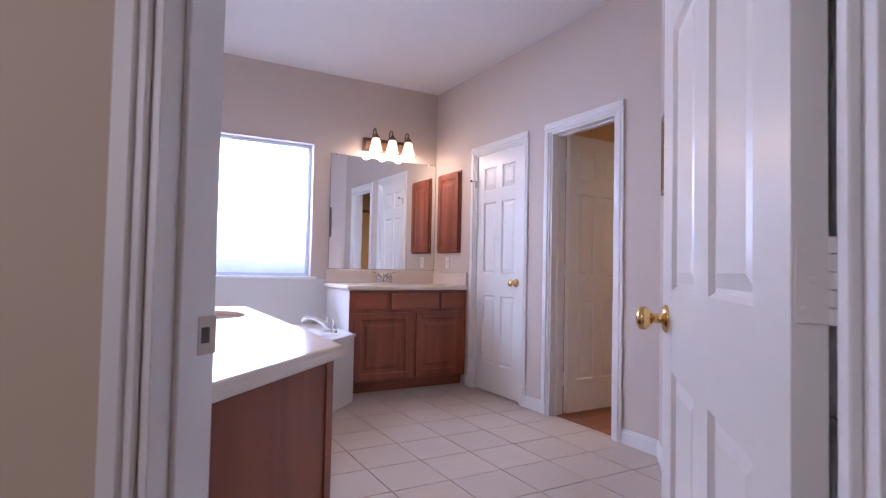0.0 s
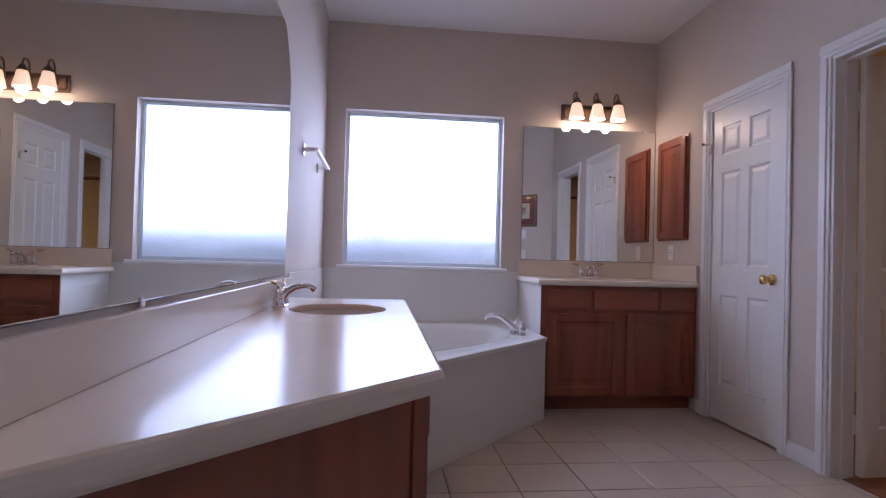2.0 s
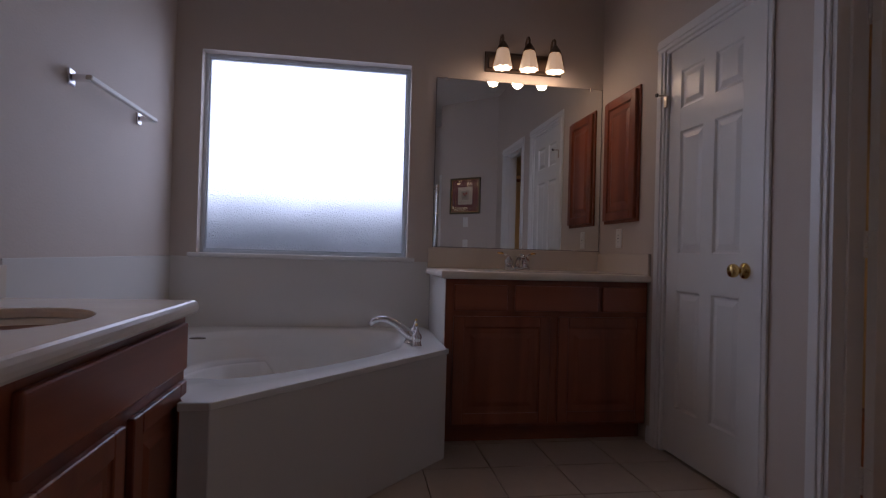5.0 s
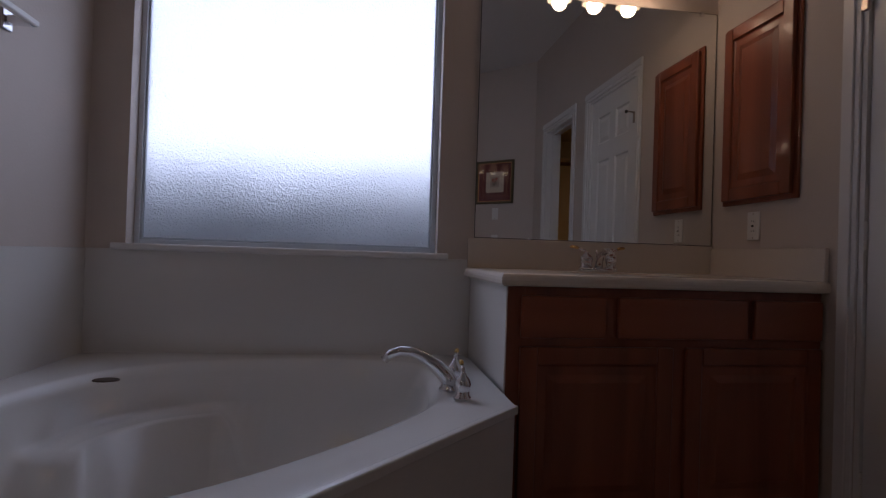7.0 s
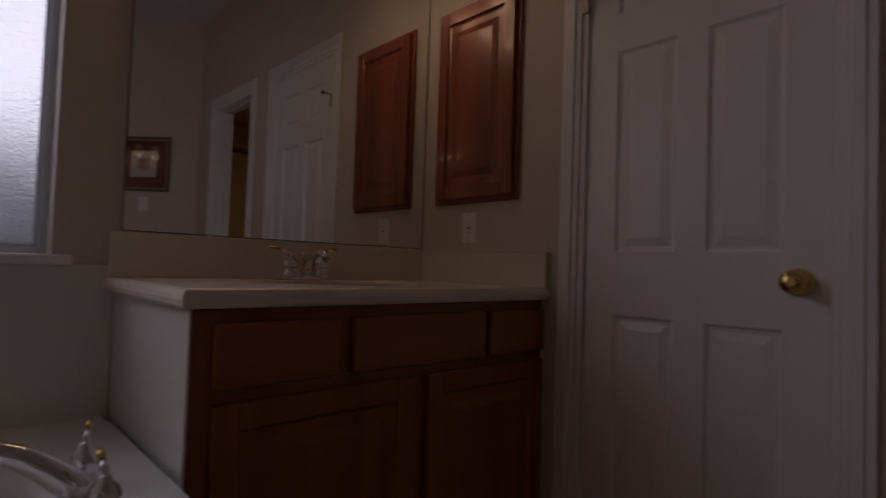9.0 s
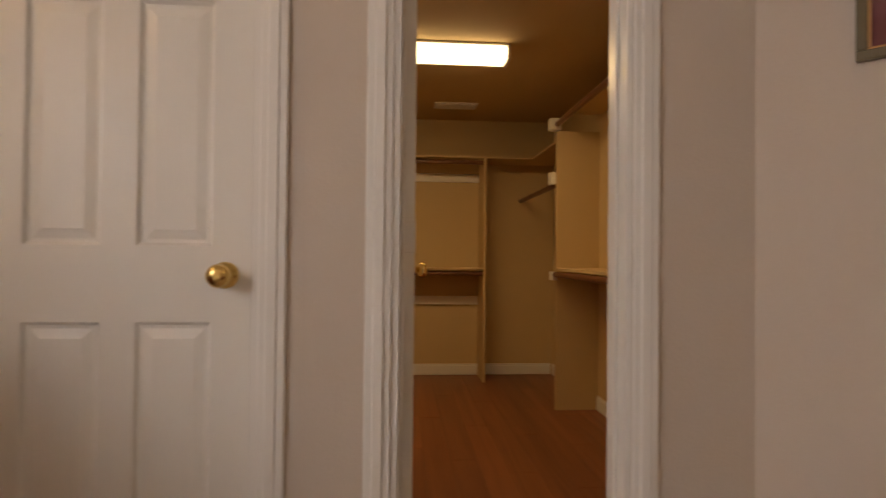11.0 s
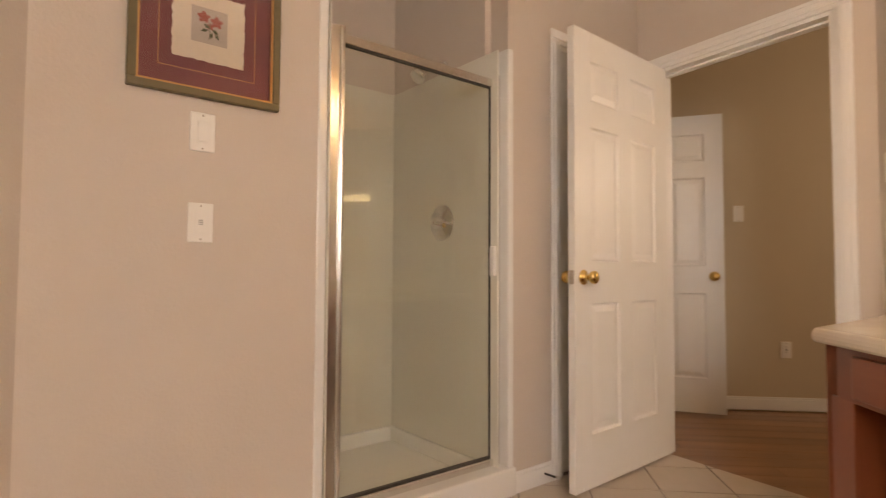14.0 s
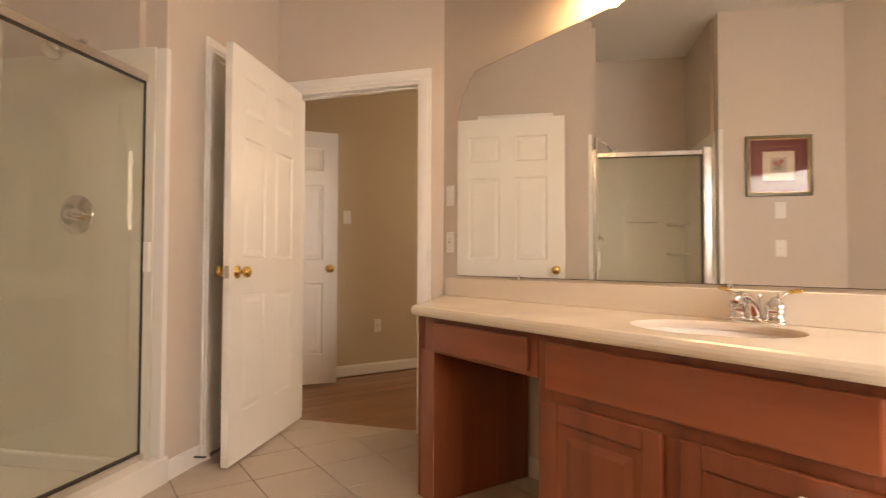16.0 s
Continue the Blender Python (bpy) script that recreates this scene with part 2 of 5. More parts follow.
def tube(points, radii, steps=10, bm=None):
    """A round bar swept along points, with a radius at each."""
    b = bmesh.new()
    pts = [Vector(p) for p in points]
    rings = []
    side = None
    for i, p in enumerate(pts):
        d = (pts[min(i + 1, len(pts) - 1)] - pts[max(i - 1, 0)]).normalized()
        if side is None:
            side = d.orthogonal().normalized()
        side = (side - d * side.dot(d)).normalized()
        up = d.cross(side)
        r = radii[i] if isinstance(radii, (list, tuple)) else radii
        rings.append([b.verts.new(p + r * (math.cos(2 * math.pi * k / steps) * side + math.sin(2 * math.pi * k / steps) * up)) for k in range(steps)])
    for a, c in zip(rings, rings[1:]):
        for i in range(steps):
            b.faces.new((a[i], a[(i + 1) % steps], c[(i + 1) % steps], c[i]))
    b.faces.new(rings[0][::-1])
    b.faces.new(rings[-1])
    return merge(bm, b)


def arc_points(centre, radius, a0, a1, n, plane="xz"):
    out = []
    for i in range(n + 1):
        a = radians(a0 + (a1 - a0) * i / n)
        c, s = radius * math.cos(a), radius * math.sin(a)
        p = {"xz": (c, 0, s), "yz": (0, c, s), "xy": (c, s, 0)}[plane]
        out.append((centre[0] + p[0], centre[1] + p[1], centre[2] + p[2]))
    return out


def along(p0, p1):
    """A frame with x along a wall's inner face from p0 to p1, y into the wall (to the right of the way), z up."""
    d = Vector((p1[0] - p0[0], p1[1] - p0[1], 0)).normalized()
    m = Matrix(((d.x, d.y, 0, p0[0]), (d.y, -d.x, 0, p0[1]), (0, 0, 1, 0), (0, 0, 0, 1)))
    return m


def frame_at(origin, ex, ey):
    ex, ey = Vector((*ex, 0)).normalized(), Vector((*ey, 0)).normalized()
    return Matrix(((ex.x, ey.x, 0, origin[0]), (ex.y, ey.y, 0, origin[1]), (0, 0, 1, origin[2] if len(origin) > 2 else 0), (0, 0, 0, 1)))


def wall(name, m, length, thick, height, openings, mat, label, start=0.0, base=-0.02):
    """A wall with openings (u0, u1, z0, z1), its inner face on y = 0 of the frame m."""
    us = sorted({start, length, *[o[0] for o in openings], *[o[1] for o in openings]})
    bm = bmesh.new()
    for u0, u1 in zip(us, us[1:]):
        holes = sorted([(o[2], o[3]) for o in openings if o[0] <= u0 + 1e-6 and o[1] >= u1 - 1e-6])
        z = base
        for h0, h1 in holes:
            if h0 > z + 1e-4:
                box(u0, u1, 0, thick, z, h0, bm=bm)
            z = h1
        if z < height:
            box(u0, u1, 0, thick, z, height, bm=bm)
    bmesh.ops.remove_doubles(bm, verts=bm.verts, dist=1e-5)
    seen = {}
    for f in bm.faces:
        seen.setdefault(tuple(sorted(v.index for v in f.verts)), []).append(f)
    bmesh.ops.delete(bm, geom=[f for fs in seen.values() if len(fs) > 1 for f in fs], context="FACES")
    bm.transform(m)
    return structure(name, bm, mat, label, "wall")
# ---- plan ----
W = 2.600
CEIL = 2.768
DOOR_H = 2.035
ENTRY0, ENTRY1 = (0.0, -3.74), (0.692, -4.588)
BEND = (W, -2.68)
R2 = math.sqrt(0.5)
F_LEFT = frame_at((0, 0), (0, -1), (-1, 0))          # x runs to the entry, y into the wall
F_WINDOW = frame_at((0, 0), (1, 0), (0, 1))
F_RIGHT = frame_at((W, 0), (0, -1), (1, 0))
F_SHOWER = frame_at((0.75, -4.53), (1, 1), (1, -1))  # x runs from the entry corner to the bend
F_ENTRY = frame_at(ENTRY0, (0.632, -0.775), (-0.775, -0.632))        # x runs from the mirror wall to the shower wall
L_SHOWER = (Vector(BEND) - Vector((0.75, -4.53))).length
L_ENTRY = (Vector(ENTRY1) - Vector(ENTRY0)).length
DOOR_U = (0.140, 0.985)
D1 = (0.740, 1.412)
CLO = (1.734, 2.348)
SH = (0.945, 1.815)
LIN = (0.165, 0.600)
WIN = (0.145, 1.358, 0.931, 2.110)

wall("wall_left", F_LEFT, 3.74, 0.12, CEIL, [], M_WALL, "beige painted wall behind the long vanity mirror")
wall("wall_window", F_WINDOW, W + 0.12, 0.16, CEIL, [WIN], M_WALL, "beige painted outer wall with a square window opening", start=-0.12)
wall("wall_right", F_RIGHT, 2.68, 0.12, CEIL, [(*D1, -0.02, DOOR_H), (*CLO, -0.02, DOOR_H)], M_WALL, "beige painted wall with two door openings")
wall("wall_shower", F_SHOWER, L_SHOWER, 0.11, CEIL, [(*SH, -0.02, CEIL), (*LIN, -0.02, DOOR_H)], M_WALL, "beige painted slanting wall with the shower opening", start=-0.13)
wall("wall_entry", F_ENTRY, L_ENTRY + 0.9, 0.11, CEIL, [(*DOOR_U, -0.02, DOOR_H)], M_WALL, "beige painted slanting wall with the entry doorway", start=-0.9)

bm = prism([(-3.2, -7.2), (7.0, -7.2), (7.0, 0.16), (-3.2, 0.16)], CEIL, CEIL + 0.1)
structure("ceiling", bm, M_CEIL, "smooth white painted ceiling", "ceiling")

# floor bed and hall, closet floors
bm = prism([(-0.02, 0.02), (W + 0.055, 0.02), (W + 0.055, -2.66), (0.74, -4.69), (-0.06, -3.76)], -0.10, -0.006)
floor = structure("floor", bm, M_GROUT, "beige square ceramic floor tiles with dark grout", "floor")

# ---- casings and baseboards ----


def casing_leg(bm, u0, u1, z1, face, out):
    """A moulded casing board on a wall's face (y = face), standing out by out metres (sign gives the side)."""
    w = u1 - u0
    inner = u1 if w > 0 else u0
    a, b = sorted((u0, u1))
    for f0, f1, k in ((0.0, 0.34, 0.75), (0.30, 0.72, 1.0), (0.68, 1.0, 0.6)):
        p, q = sorted((u0 + w * f0, u0 + w * f1))
        y0, y1 = sorted((face - out * 0.05, face - out * k))
        box(p, q, y0, y1, -0.002, z1, bevel=0.0025, bm=bm)


def casing(name, m, u0, u1, top, face, side, label, width=0.066):
    """Three moulded boards round an opening, on the face y = face; side 1 for the room, -1 for behind."""
    th = thing(name, m, label, "door casing", kind="structure")
    out = 0.018 * side
    for a, b in ((u0 - width, u0), (u1 + width, u1)):
        bm = bmesh.new()
        casing_leg(bm, a, b, top, face, out)
        part("side_board", bm, M_TRIM, th)
    bm = bmesh.new()
    for f0, f1, k in ((0.0, 0.34, 0.6), (0.30, 0.72, 1.0), (0.68, 1.0, 0.75)):
        y0, y1 = sorted((face - out * 0.05, face - out * k))
        box(u0 - width, u1 + width, y0, y1, top + width * f0, top + width * f1, bevel=0.0025, bm=bm)
    part("head_board", bm, M_TRIM, th)
    return th


def jamb(name, m, u0, u1, top, y0, y1, label, stop_at, thick=0.018):
    """The lining of a doorway with its stop strip."""
    th = thing(name, m, label, "door jamb", kind="structure")
    for a, b, s in ((u0, u0 + thick, 1), (u1 - thick, u1, -1)):
        bm = box(a, b, y0 - 0.002, y1 + 0.002, -0.004, top - thick, bevel=0.001)
        inner = b if s > 0 else a
        p, q = sorted((inner, inner + s * 0.011))
        box(p, q, stop_at, stop_at + 0.034, -0.004, top - thick - 0.011, bevel=0.002, bm=bm)
        part("side_lining", bm, M_TRIM, th)
    bm = box(u0, u1, y0 - 0.002, y1 + 0.002, top - thick, top, bevel=0.001)
    box(u0 + thick, u1 - thick, stop_at, stop_at + 0.034, top - thick - 0.011, top - thick, bevel=0.002, bm=bm)
    part("head_lining", bm, M_TRIM, th)
    return th


casing("entry_casing", F_ENTRY, *DOOR_U, DOOR_H, 0.0, 1, "white moulded casing round the entry doorway")
casing("hall_casing", F_ENTRY, *DOOR_U, DOOR_H, 0.11, -1, "white moulded casing on the hall side of the doorway")
jamb("entry_jamb", F_ENTRY, *DOOR_U, DOOR_H, 0.0, 0.11, "white painted lining of the entry doorway", 0.042)
casing("closet_casing", F_RIGHT, *CLO, DOOR_H, 0.0, 1, "white moulded casing round the closet doorway")
jamb("closet_jamb", F_RIGHT, *CLO, DOOR_H, 0.0, 0.12, "white painted lining of the closet doorway", 0.046)
casing("cupboard_casing", F_RIGHT, *D1, DOOR_H, 0.0, 1, "white moulded casing round a closed door")
jamb("cupboard_jamb", F_RIGHT, *D1, DOOR_H, 0.0, 0.12, "white painted lining of a closed doorway", 0.042)
casing("linen_casing", F_SHOWER, *LIN, DOOR_H, 0.0, 1, "white moulded casing round a narrow linen door")
jamb("linen_jamb", F_SHOWER, *LIN, DOOR_H, 0.0, 0.11, "white painted lining of the linen doorway", 0.042)


def baseboard(m, u0, u1, face=0.0, side=1, mat=None):
    bm = box(u0, u1, *sorted((face - 0.012 * side, face)), 0.0, 0.075, bevel=0.0015)
    box(u0, u1, *sorted((face - 0.008 * side, face)), 0.074, 0.090, bevel=0.002, bm=bm)
    bm.transform(m)
    return structure("baseboard", bm, mat or M_TRIM, "white painted baseboard with a moulded top edge", "baseboard")


baseboard(F_RIGHT, 0.635, D1[0] - 0.067)
baseboard(F_RIGHT, D1[1] + 0.067, CLO[0] - 0.067)
baseboard(F_RIGHT, CLO[1] + 0.067, 2.675)
baseboard(F_SHOWER, SH[1] + 0.04, L_SHOWER - 0.006)
baseboard(F_SHOWER, LIN[1] + 0.067, SH[0] - 0.035)

# ---- doors ----


def panel_door(name, m, width, label, height=2.015, thick=0.035, hinge_sign=1, knob_side=True, group="", knob_z=0.915, hinges=True, strike=True):
    """A six-panel door: x from the hinge edge (0) to the latch edge, y through the leaf, z up."""
    th = thing(name, m, label, "door", group=group)
    stile, mid = 0.115 * width / 0.76, 0.10 * width / 0.76
    if width < 0.5:
        stile, mid = 0.085, 0.07
    col = (width - 2 * stile - mid) / 2
    rows = ((0.23, 0.80), (0.985, 1.585), (1.70, 1.885))
    xs = ((stile, stile + col), (stile + col + mid, width - stile))
    for p, q in ((0, stile), (width - stile, width)):
        part("stile", box(p, q, 0, thick, 0, height, bevel=0.0008), M_DOOR, th)
    edges = [0, rows[0][0], rows[0][1], rows[1][0], rows[1][1], rows[2][0], rows[2][1], height]
    for i in range(0, 8, 2):
        part("rail", box(stile, width - stile, 0.0001, thick - 0.0001, edges[i], edges[i + 1]), M_DOOR, th)
    for a, b in rows:
        part("mullion", box(stile + col, stile + col + mid, 0.0001, thick - 0.0001, a, b), M_DOOR, th)
    for a, b in rows:
        for x0, x1 in xs:
            bm = bmesh.new()
            first = []
            for y, s in ((0.0, 1), (thick, -1)):
                rings = []
                for inset, depth in ((0.0, 0.0006), (0.008, 0.0095), (0.016, 0.0100), (0.040, 0.0035)):
                    yy = y + s * depth
                    rings.append([bm.verts.new(c) for c in ((x0 + inset, yy, a + inset), (x1 - inset, yy, a + inset), (x1 - inset, yy, b - inset), (x0 + inset, yy, b - inset))])
                for p, q in zip(rings, rings[1:]):
                    for i in range(4):
                        bm.faces.new((p[i], p[(i + 1) % 4], q[(i + 1) % 4], q[i]))
                bm.faces.new(rings[-1])
                first.append(rings[0])
            for i in range(4):
                bm.faces.new((first[0][i], first[0][(i + 1) % 4], first[1][(i + 1) % 4], first[1][i]))
            part("raised_panel", bm, M_DOOR, th)
    if knob_side:
        prof = [(0.033, 0.0), (0.033, 0.004), (0.027, 0.009), (0.012, 0.012), (0.0105, 0.030), (0.018, 0.036), (0.026, 0.044), (0.0285, 0.054), (0.026, 0.063), (0.016, 0.0685), (0.004, 0.070)]
        for y, rx in ((0.0, 90), (thick, -90)):
            bm = lathe(prof, 22, m=pose(width - 0.062, y, knob_z, rx))
            part("knob", bm, M_BRASS, th, "polished brass round knob", smooth=True)
        bm = box(width - 0.0005, width + 0.0015, 0.005, thick - 0.005, knob_z - 0.03, knob_z + 0.03, bevel=0.0006)
        box(width, width + 0.010, 0.011, thick - 0.011, knob_z - 0.010, knob_z + 0.010, bevel=0.002, bm=bm)
        part("latch_plate", bm, M_NICKEL, th, "steel latch plate")
    if hinges:
        yb = thick + 0.004 if hinge_sign > 0 else -0.004
        for z in (0.24, 1.02, 1.80):
            bm = box(-0.0030, 0.0, 0.003, thick + 0.002, z - 0.045, z + 0.045, bevel=0.0012)
            for k in range(5):
                lathe([(0.0062, 0.0), (0.0062, 0.0166)], 10, bm=bm, m=pose(-0.004, yb, z - 0.045 + 0.0182 * k))
            hg = part("hinge", bm, M_PLASTIC, th, "painted butt hinge")
            for dz, dy in ((-0.030, 0.012), (0.0, 0.020), (0.030, 0.012)):
                part("screw", lathe([(0.0038, 0), (0.0036, 0.0012), (0.001, 0.0014)], 10, m=pose(-0.0029, dy, z + dz, 0, -90)), M_TRIM, hg, "painted screw head")
    return th


# entry door: hinged by the shower wall, standing open into the room
a = radians(47.1)
hinge = Vector((0.609 - 0.039 * math.sin(a), -4.487 + 0.039 * math.cos(a), 0.012))
m = frame_at(hinge, (math.cos(a), math.sin(a)), (math.sin(a), -math.cos(a)))
panel_door("entry_door", m, 0.815, "open white six-panel door with brass knobs at the entry")
m = frame_at((W + 0.045, -D1[0] - 0.021, 0.012), (0, -1), (-1, 0))
cup = panel_door("cupboard_door", m, D1[1] - D1[0] - 0.042, "closed white six-panel door with a brass knob", hinges=True)
m = frame_at((W + 0.124, -CLO[0] - 0.024, 0.012), (1, 0.02), (0.02, -1))
panel_door("closet_door", m, 0.60, "white six-panel closet door standing open into the closet", hinge_sign=-1)
m = F_SHOWER @ pose(LIN[0] + 0.021, 0.006, 0.012)
panel_door("linen_door", m, LIN[1] - LIN[0] - 0.042, "narrow closed white linen cupboard door", hinges=False)

# closer hook on the closed door's upper hinge
hk = thing("door_hook", pose(W - 0.001, -D1[0] - 0.012, 1.80), "small dark metal hinge-pin stop beside a white door", "door stop")
bm = tube([(0.0, 0, 0.0), (-0.045, 0.004, 0.0), (-0.055, 0.0, 0.0)], 0.0045, 8)
part("arm", bm, M_NICKEL, hk)
part("pad", lathe([(0.010, 0), (0.010, 0.008)], 12, m=pose(-0.062, 0, 0, 0, 90)), M_SLOT, hk)
part("plate", box(-0.012, 0.0, -0.012, 0.012, -0.06, 0.0, bevel=0.002), M_NICKEL, hk)

# strike plate on the entry jamb
m = F_ENTRY @ pose(DOOR_U[0] + 0.018, 0.020, 0.927)
st = thing("strike_plate", m, "steel strike plate let into the door jamb", "strike plate")
bm = box(0.0, 0.0016, -0.024, 0.012, -0.029, 0.029, bevel=0.0006)
part("plate", bm, M_NICKEL, st)
part("keeper_hole", box(0.0004, 0.0022, -0.010, 0.006, -0.012, 0.012), M_SLOT, st)

# ---- window ----
th = thing("window_1", pose(0, 0, 0), "large square window of frosted glass in a metal frame", "window", kind="structure")
x0, x1, z0, z1 = WIN
bm = bmesh.new()
for q in ((x0, x0 + 0.020, z0, z1), (x1 - 0.020, x1, z0, z1), (x0 + 0.020, x1 - 0.020, z0, z0 + 0.022), (x0 + 0.020, x1 - 0.020, z1 - 0.020, z1)):
    box(q[0], q[1], 0.075, 0.125, q[2], q[3], bevel=0.002, bm=bm)
part("frame", bm, M_WALU, th, "grey aluminium frame")
bm = bmesh.new()
for q in ((x0 + 0.020, x0 + 0.028, z0 + 0.022, z1 - 0.020), (x1 - 0.028, x1 - 0.020, z0 + 0.022, z1 - 0.020), (x0 + 0.028, x1 - 0.028, z0 + 0.022, z0 + 0.030), (x0 + 0.028, x1 - 0.028, z1 - 0.028, z1 - 0.020)):
    box(q[0], q[1], 0.088, 0.112, q[2], q[3], bevel=0.002, bm=bm)
part("glazing_bead", bm, M_WALU, th)
pane = part("pane", box(x0 + 0.022, x1 - 0.022, 0.097, 0.103, z0 + 0.024, z1 - 0.022), M_FROST, th, "frosted glass pane")
pane.visible_shadow = False
bm = box(x0 - 0.045, x1 + 0.045, -0.030, 0.0, z0 - 0.022, z0 + 0.004, bevel=0.007, segments=2)
box(x0, x1, -0.002, 0.076, z0 - 0.004, z0 + 0.004, bm=bm)
part("sill", bm, M_TRIM, th, "white painted window sill")

# outside
bm = prism([(-60, 0.17), (60, 0.17), (60, 90), (-60, 90)], -0.5, -0.35)
structure("ground", bm, M_GROUND, "plain garden ground outside the window", "ground")
rng = random.Random(5)
bm = bmesh.new()
for i in range(44000):
    x, y = rng.uniform(-0.9, 2.5), rng.uniform(0.34, 0.74)
    z = rng.uniform(0.3, 1.00) if rng.random() < 0.78 else 1.00 + 0.38 * (1 - math.sqrt(rng.random()))
    s = rng.uniform(0.014, 0.022)
    q = Euler((rng.uniform(0, 6), rng.uniform(0, 6), rng.uniform(0, 6))).to_matrix()
    vs = [bm.verts.new(Vector((x, y, z)) + q @ Vector(c) * s) for c in ((-0.5, 0, 0), (0, -1, 0.1), (0.5, 0, 0), (0, 1, 0.1))]
    bm.faces.new(vs)
for k in range(26):
    x = -0.85 + k * 0.13 + rng.uniform(-0.05, 0.05)
    tube([(x, 0.5, -0.4), (x + 0.03, 0.52, 0.4), (x - 0.02, 0.5, 0.95)], [0.012, 0.009, 0.004], 6, bm=bm)
tagged(mesh_object("hedge", bm, M_HEDGE), label="dark clipped hedge standing outside the frosted window", category="hedge", kind="stuff")
bm = bmesh.new()
bm.faces.new([bm.verts.new(c) for c in ((-7, 4.5, -0.35), (8, 4.5, -0.35), (8, 4.5, 8), (-7, 4.5, 8))])
structure("backdrop", bm, M_SKYGLOW, "bright overcast sky outside the window", "sky")
# ---- tub and its surround ----
TUB_Z = 0.514
TK = (0.648, -1.660)
TC = (1.490, -0.775)


def offset_poly(points, d):
    out = []
    k = len(points)
    for i in range(k):
        a, b, c = Vector(points[i - 1]), Vector(points[i]), Vector(points[(i + 1) % k])
        n1, n2 = (b - a).normalized(), (c - b).normalized()
        n1, n2 = Vector((-n1.y, n1.x)), Vector((-n2.y, n2.x))
        s = (n1 + n2) / (1 + n1.dot(n2))
        out.append(tuple(b + s * d))
    return out


deck = [(0.004, -0.004), (0.004, -1.512), (0.560, -1.512), (0.560, TK[1]), TK, TC, (TC[0], -0.004)]
tub = thing("corner_tub", pose(0, 0, 0), "white acrylic corner bathtub with a moulded seat, set in a deck", "bathtub")
# rim and basin: rings from the deck edge into the bowl
bm = bmesh.new()
STEPS = 72
CX, CY = 0.66, -0.69


def ray_edge(poly, ang, inset):
    d = Vector((math.cos(ang), math.sin(ang)))
    best = 9.0
    k = len(poly)
    for i in range(k):
        p, q = Vector(poly[i]), Vector(poly[(i + 1) % k])
        e = q - p
        den = d.x * e.y - d.y * e.x
        if abs(den) < 1e-9:
            continue
        w = p - Vector((CX, CY))
        t = (w.x * e.y - w.y * e.x) / den
        u = (w.x * d.y - w.y * d.x) / den
        if t > 0 and -1e-6 <= u <= 1 + 1e-6:
            best = min(best, t)
    return best


def bowl_radius(ang):
    """An oval bowl whose long axis lies along the front edge."""
    lim = ray_edge(deck, ang, 0) - 0.075
    rel = ang - math.atan2(TC[1] - TK[1], TC[0] - TK[0])
    oval = 1 / math.sqrt((math.cos(rel) / 0.80) ** 2 + (math.sin(rel) / 0.56) ** 2)
    k = 6.0
    return (lim ** -k + oval ** -k) ** (-1 / k)


rings = []
front = math.atan2(TC[1] - TK[1], TC[0] - TK[0])
for f, z in (("edge", TUB_Z), (1.035, TUB_Z), (1.0, TUB_Z - 0.008), (0.97, TUB_Z - 0.040), (0.93, TUB_Z - 0.14), (0.87, TUB_Z - 0.28), (0.74, TUB_Z - 0.375), (0.64, TUB_Z - 0.40), (0.59, TUB_Z - 0.405), (0.4, TUB_Z - 0.41), (0.12, TUB_Z - 0.415)):
    ring = []
    for i in range(STEPS):
        ang = 2 * math.pi * i / STEPS
        if f == "edge":
            r, zz = ray_edge(deck, ang, 0), z
        else:
            r, zz = bowl_radius(ang) * f, z
            # a seat in the back corner by the mirror wall
            w = min(max((math.cos(ang - radians(138)) - 0.62) / 0.16, 0.0), 1.0)
            if f > 0.6:
                zz = z + (3 * w * w - 2 * w * w * w) * (max(z, TUB_Z - 0.15) - z)
        ring.append(bm.verts.new((CX + r * math.cos(ang), CY + r * math.sin(ang), zz)))
    rings.append(ring)
for p, q in zip(rings, rings[1:]):
    for i in range(STEPS):
        bm.faces.new((p[i], p[(i + 1) % STEPS], q[(i + 1) % STEPS], q[i]))
bm.faces.new(rings[-1])
part("basin", bm, M_ACRYL, tub, smooth=True)
bm = bmesh.new()
lip = [(0.566, TK[1] - 0.012), (TK[0] + 0.004, TK[1] - 0.012), (TC[0] + 0.006, TC[1] - 0.010)]
for p, q in zip(lip, lip[1:]):
    d = Vector((q[0] - p[0], q[1] - p[1]))
    m = frame_at((*p, 0), d.normalized(), (-d.y, d.x))
    b = box(-0.004, d.length + 0.004, 0.0, 0.022, TUB_Z - 0.022, TUB_Z + 0.003, bevel=0.004, segments=2)
    b.transform(m)
    merge(bm, b)
part("rim_lip", bm, M_ACRYL, tub)
bm = bmesh.new()
for p, q in zip([(0.566, TK[1]), TK], [TK, TC]):
    d = Vector((q[0] - p[0], q[1] - p[1]))
    b = box(0, d.length, 0.0, 0.02, 0.0, TUB_Z - 0.018, bevel=0.0015)
    b.transform(frame_at((*p, 0), d.normalized(), (-d.y, d.x)))
    merge(bm, b)
part("apron", bm, M_SURR, tub, "off-white panelled tub front")
bm = lathe([(0.030, 0), (0.030, 0.002), (0.027, 0.004), (0.004, 0.0045)], 20, m=pose(0.290, -0.455, TUB_Z - 0.004) @ Matrix.Diagonal((1.3, 0.9, 1, 1)))
part("badge", bm, M_BADGE, tub, "dark oval maker's badge")
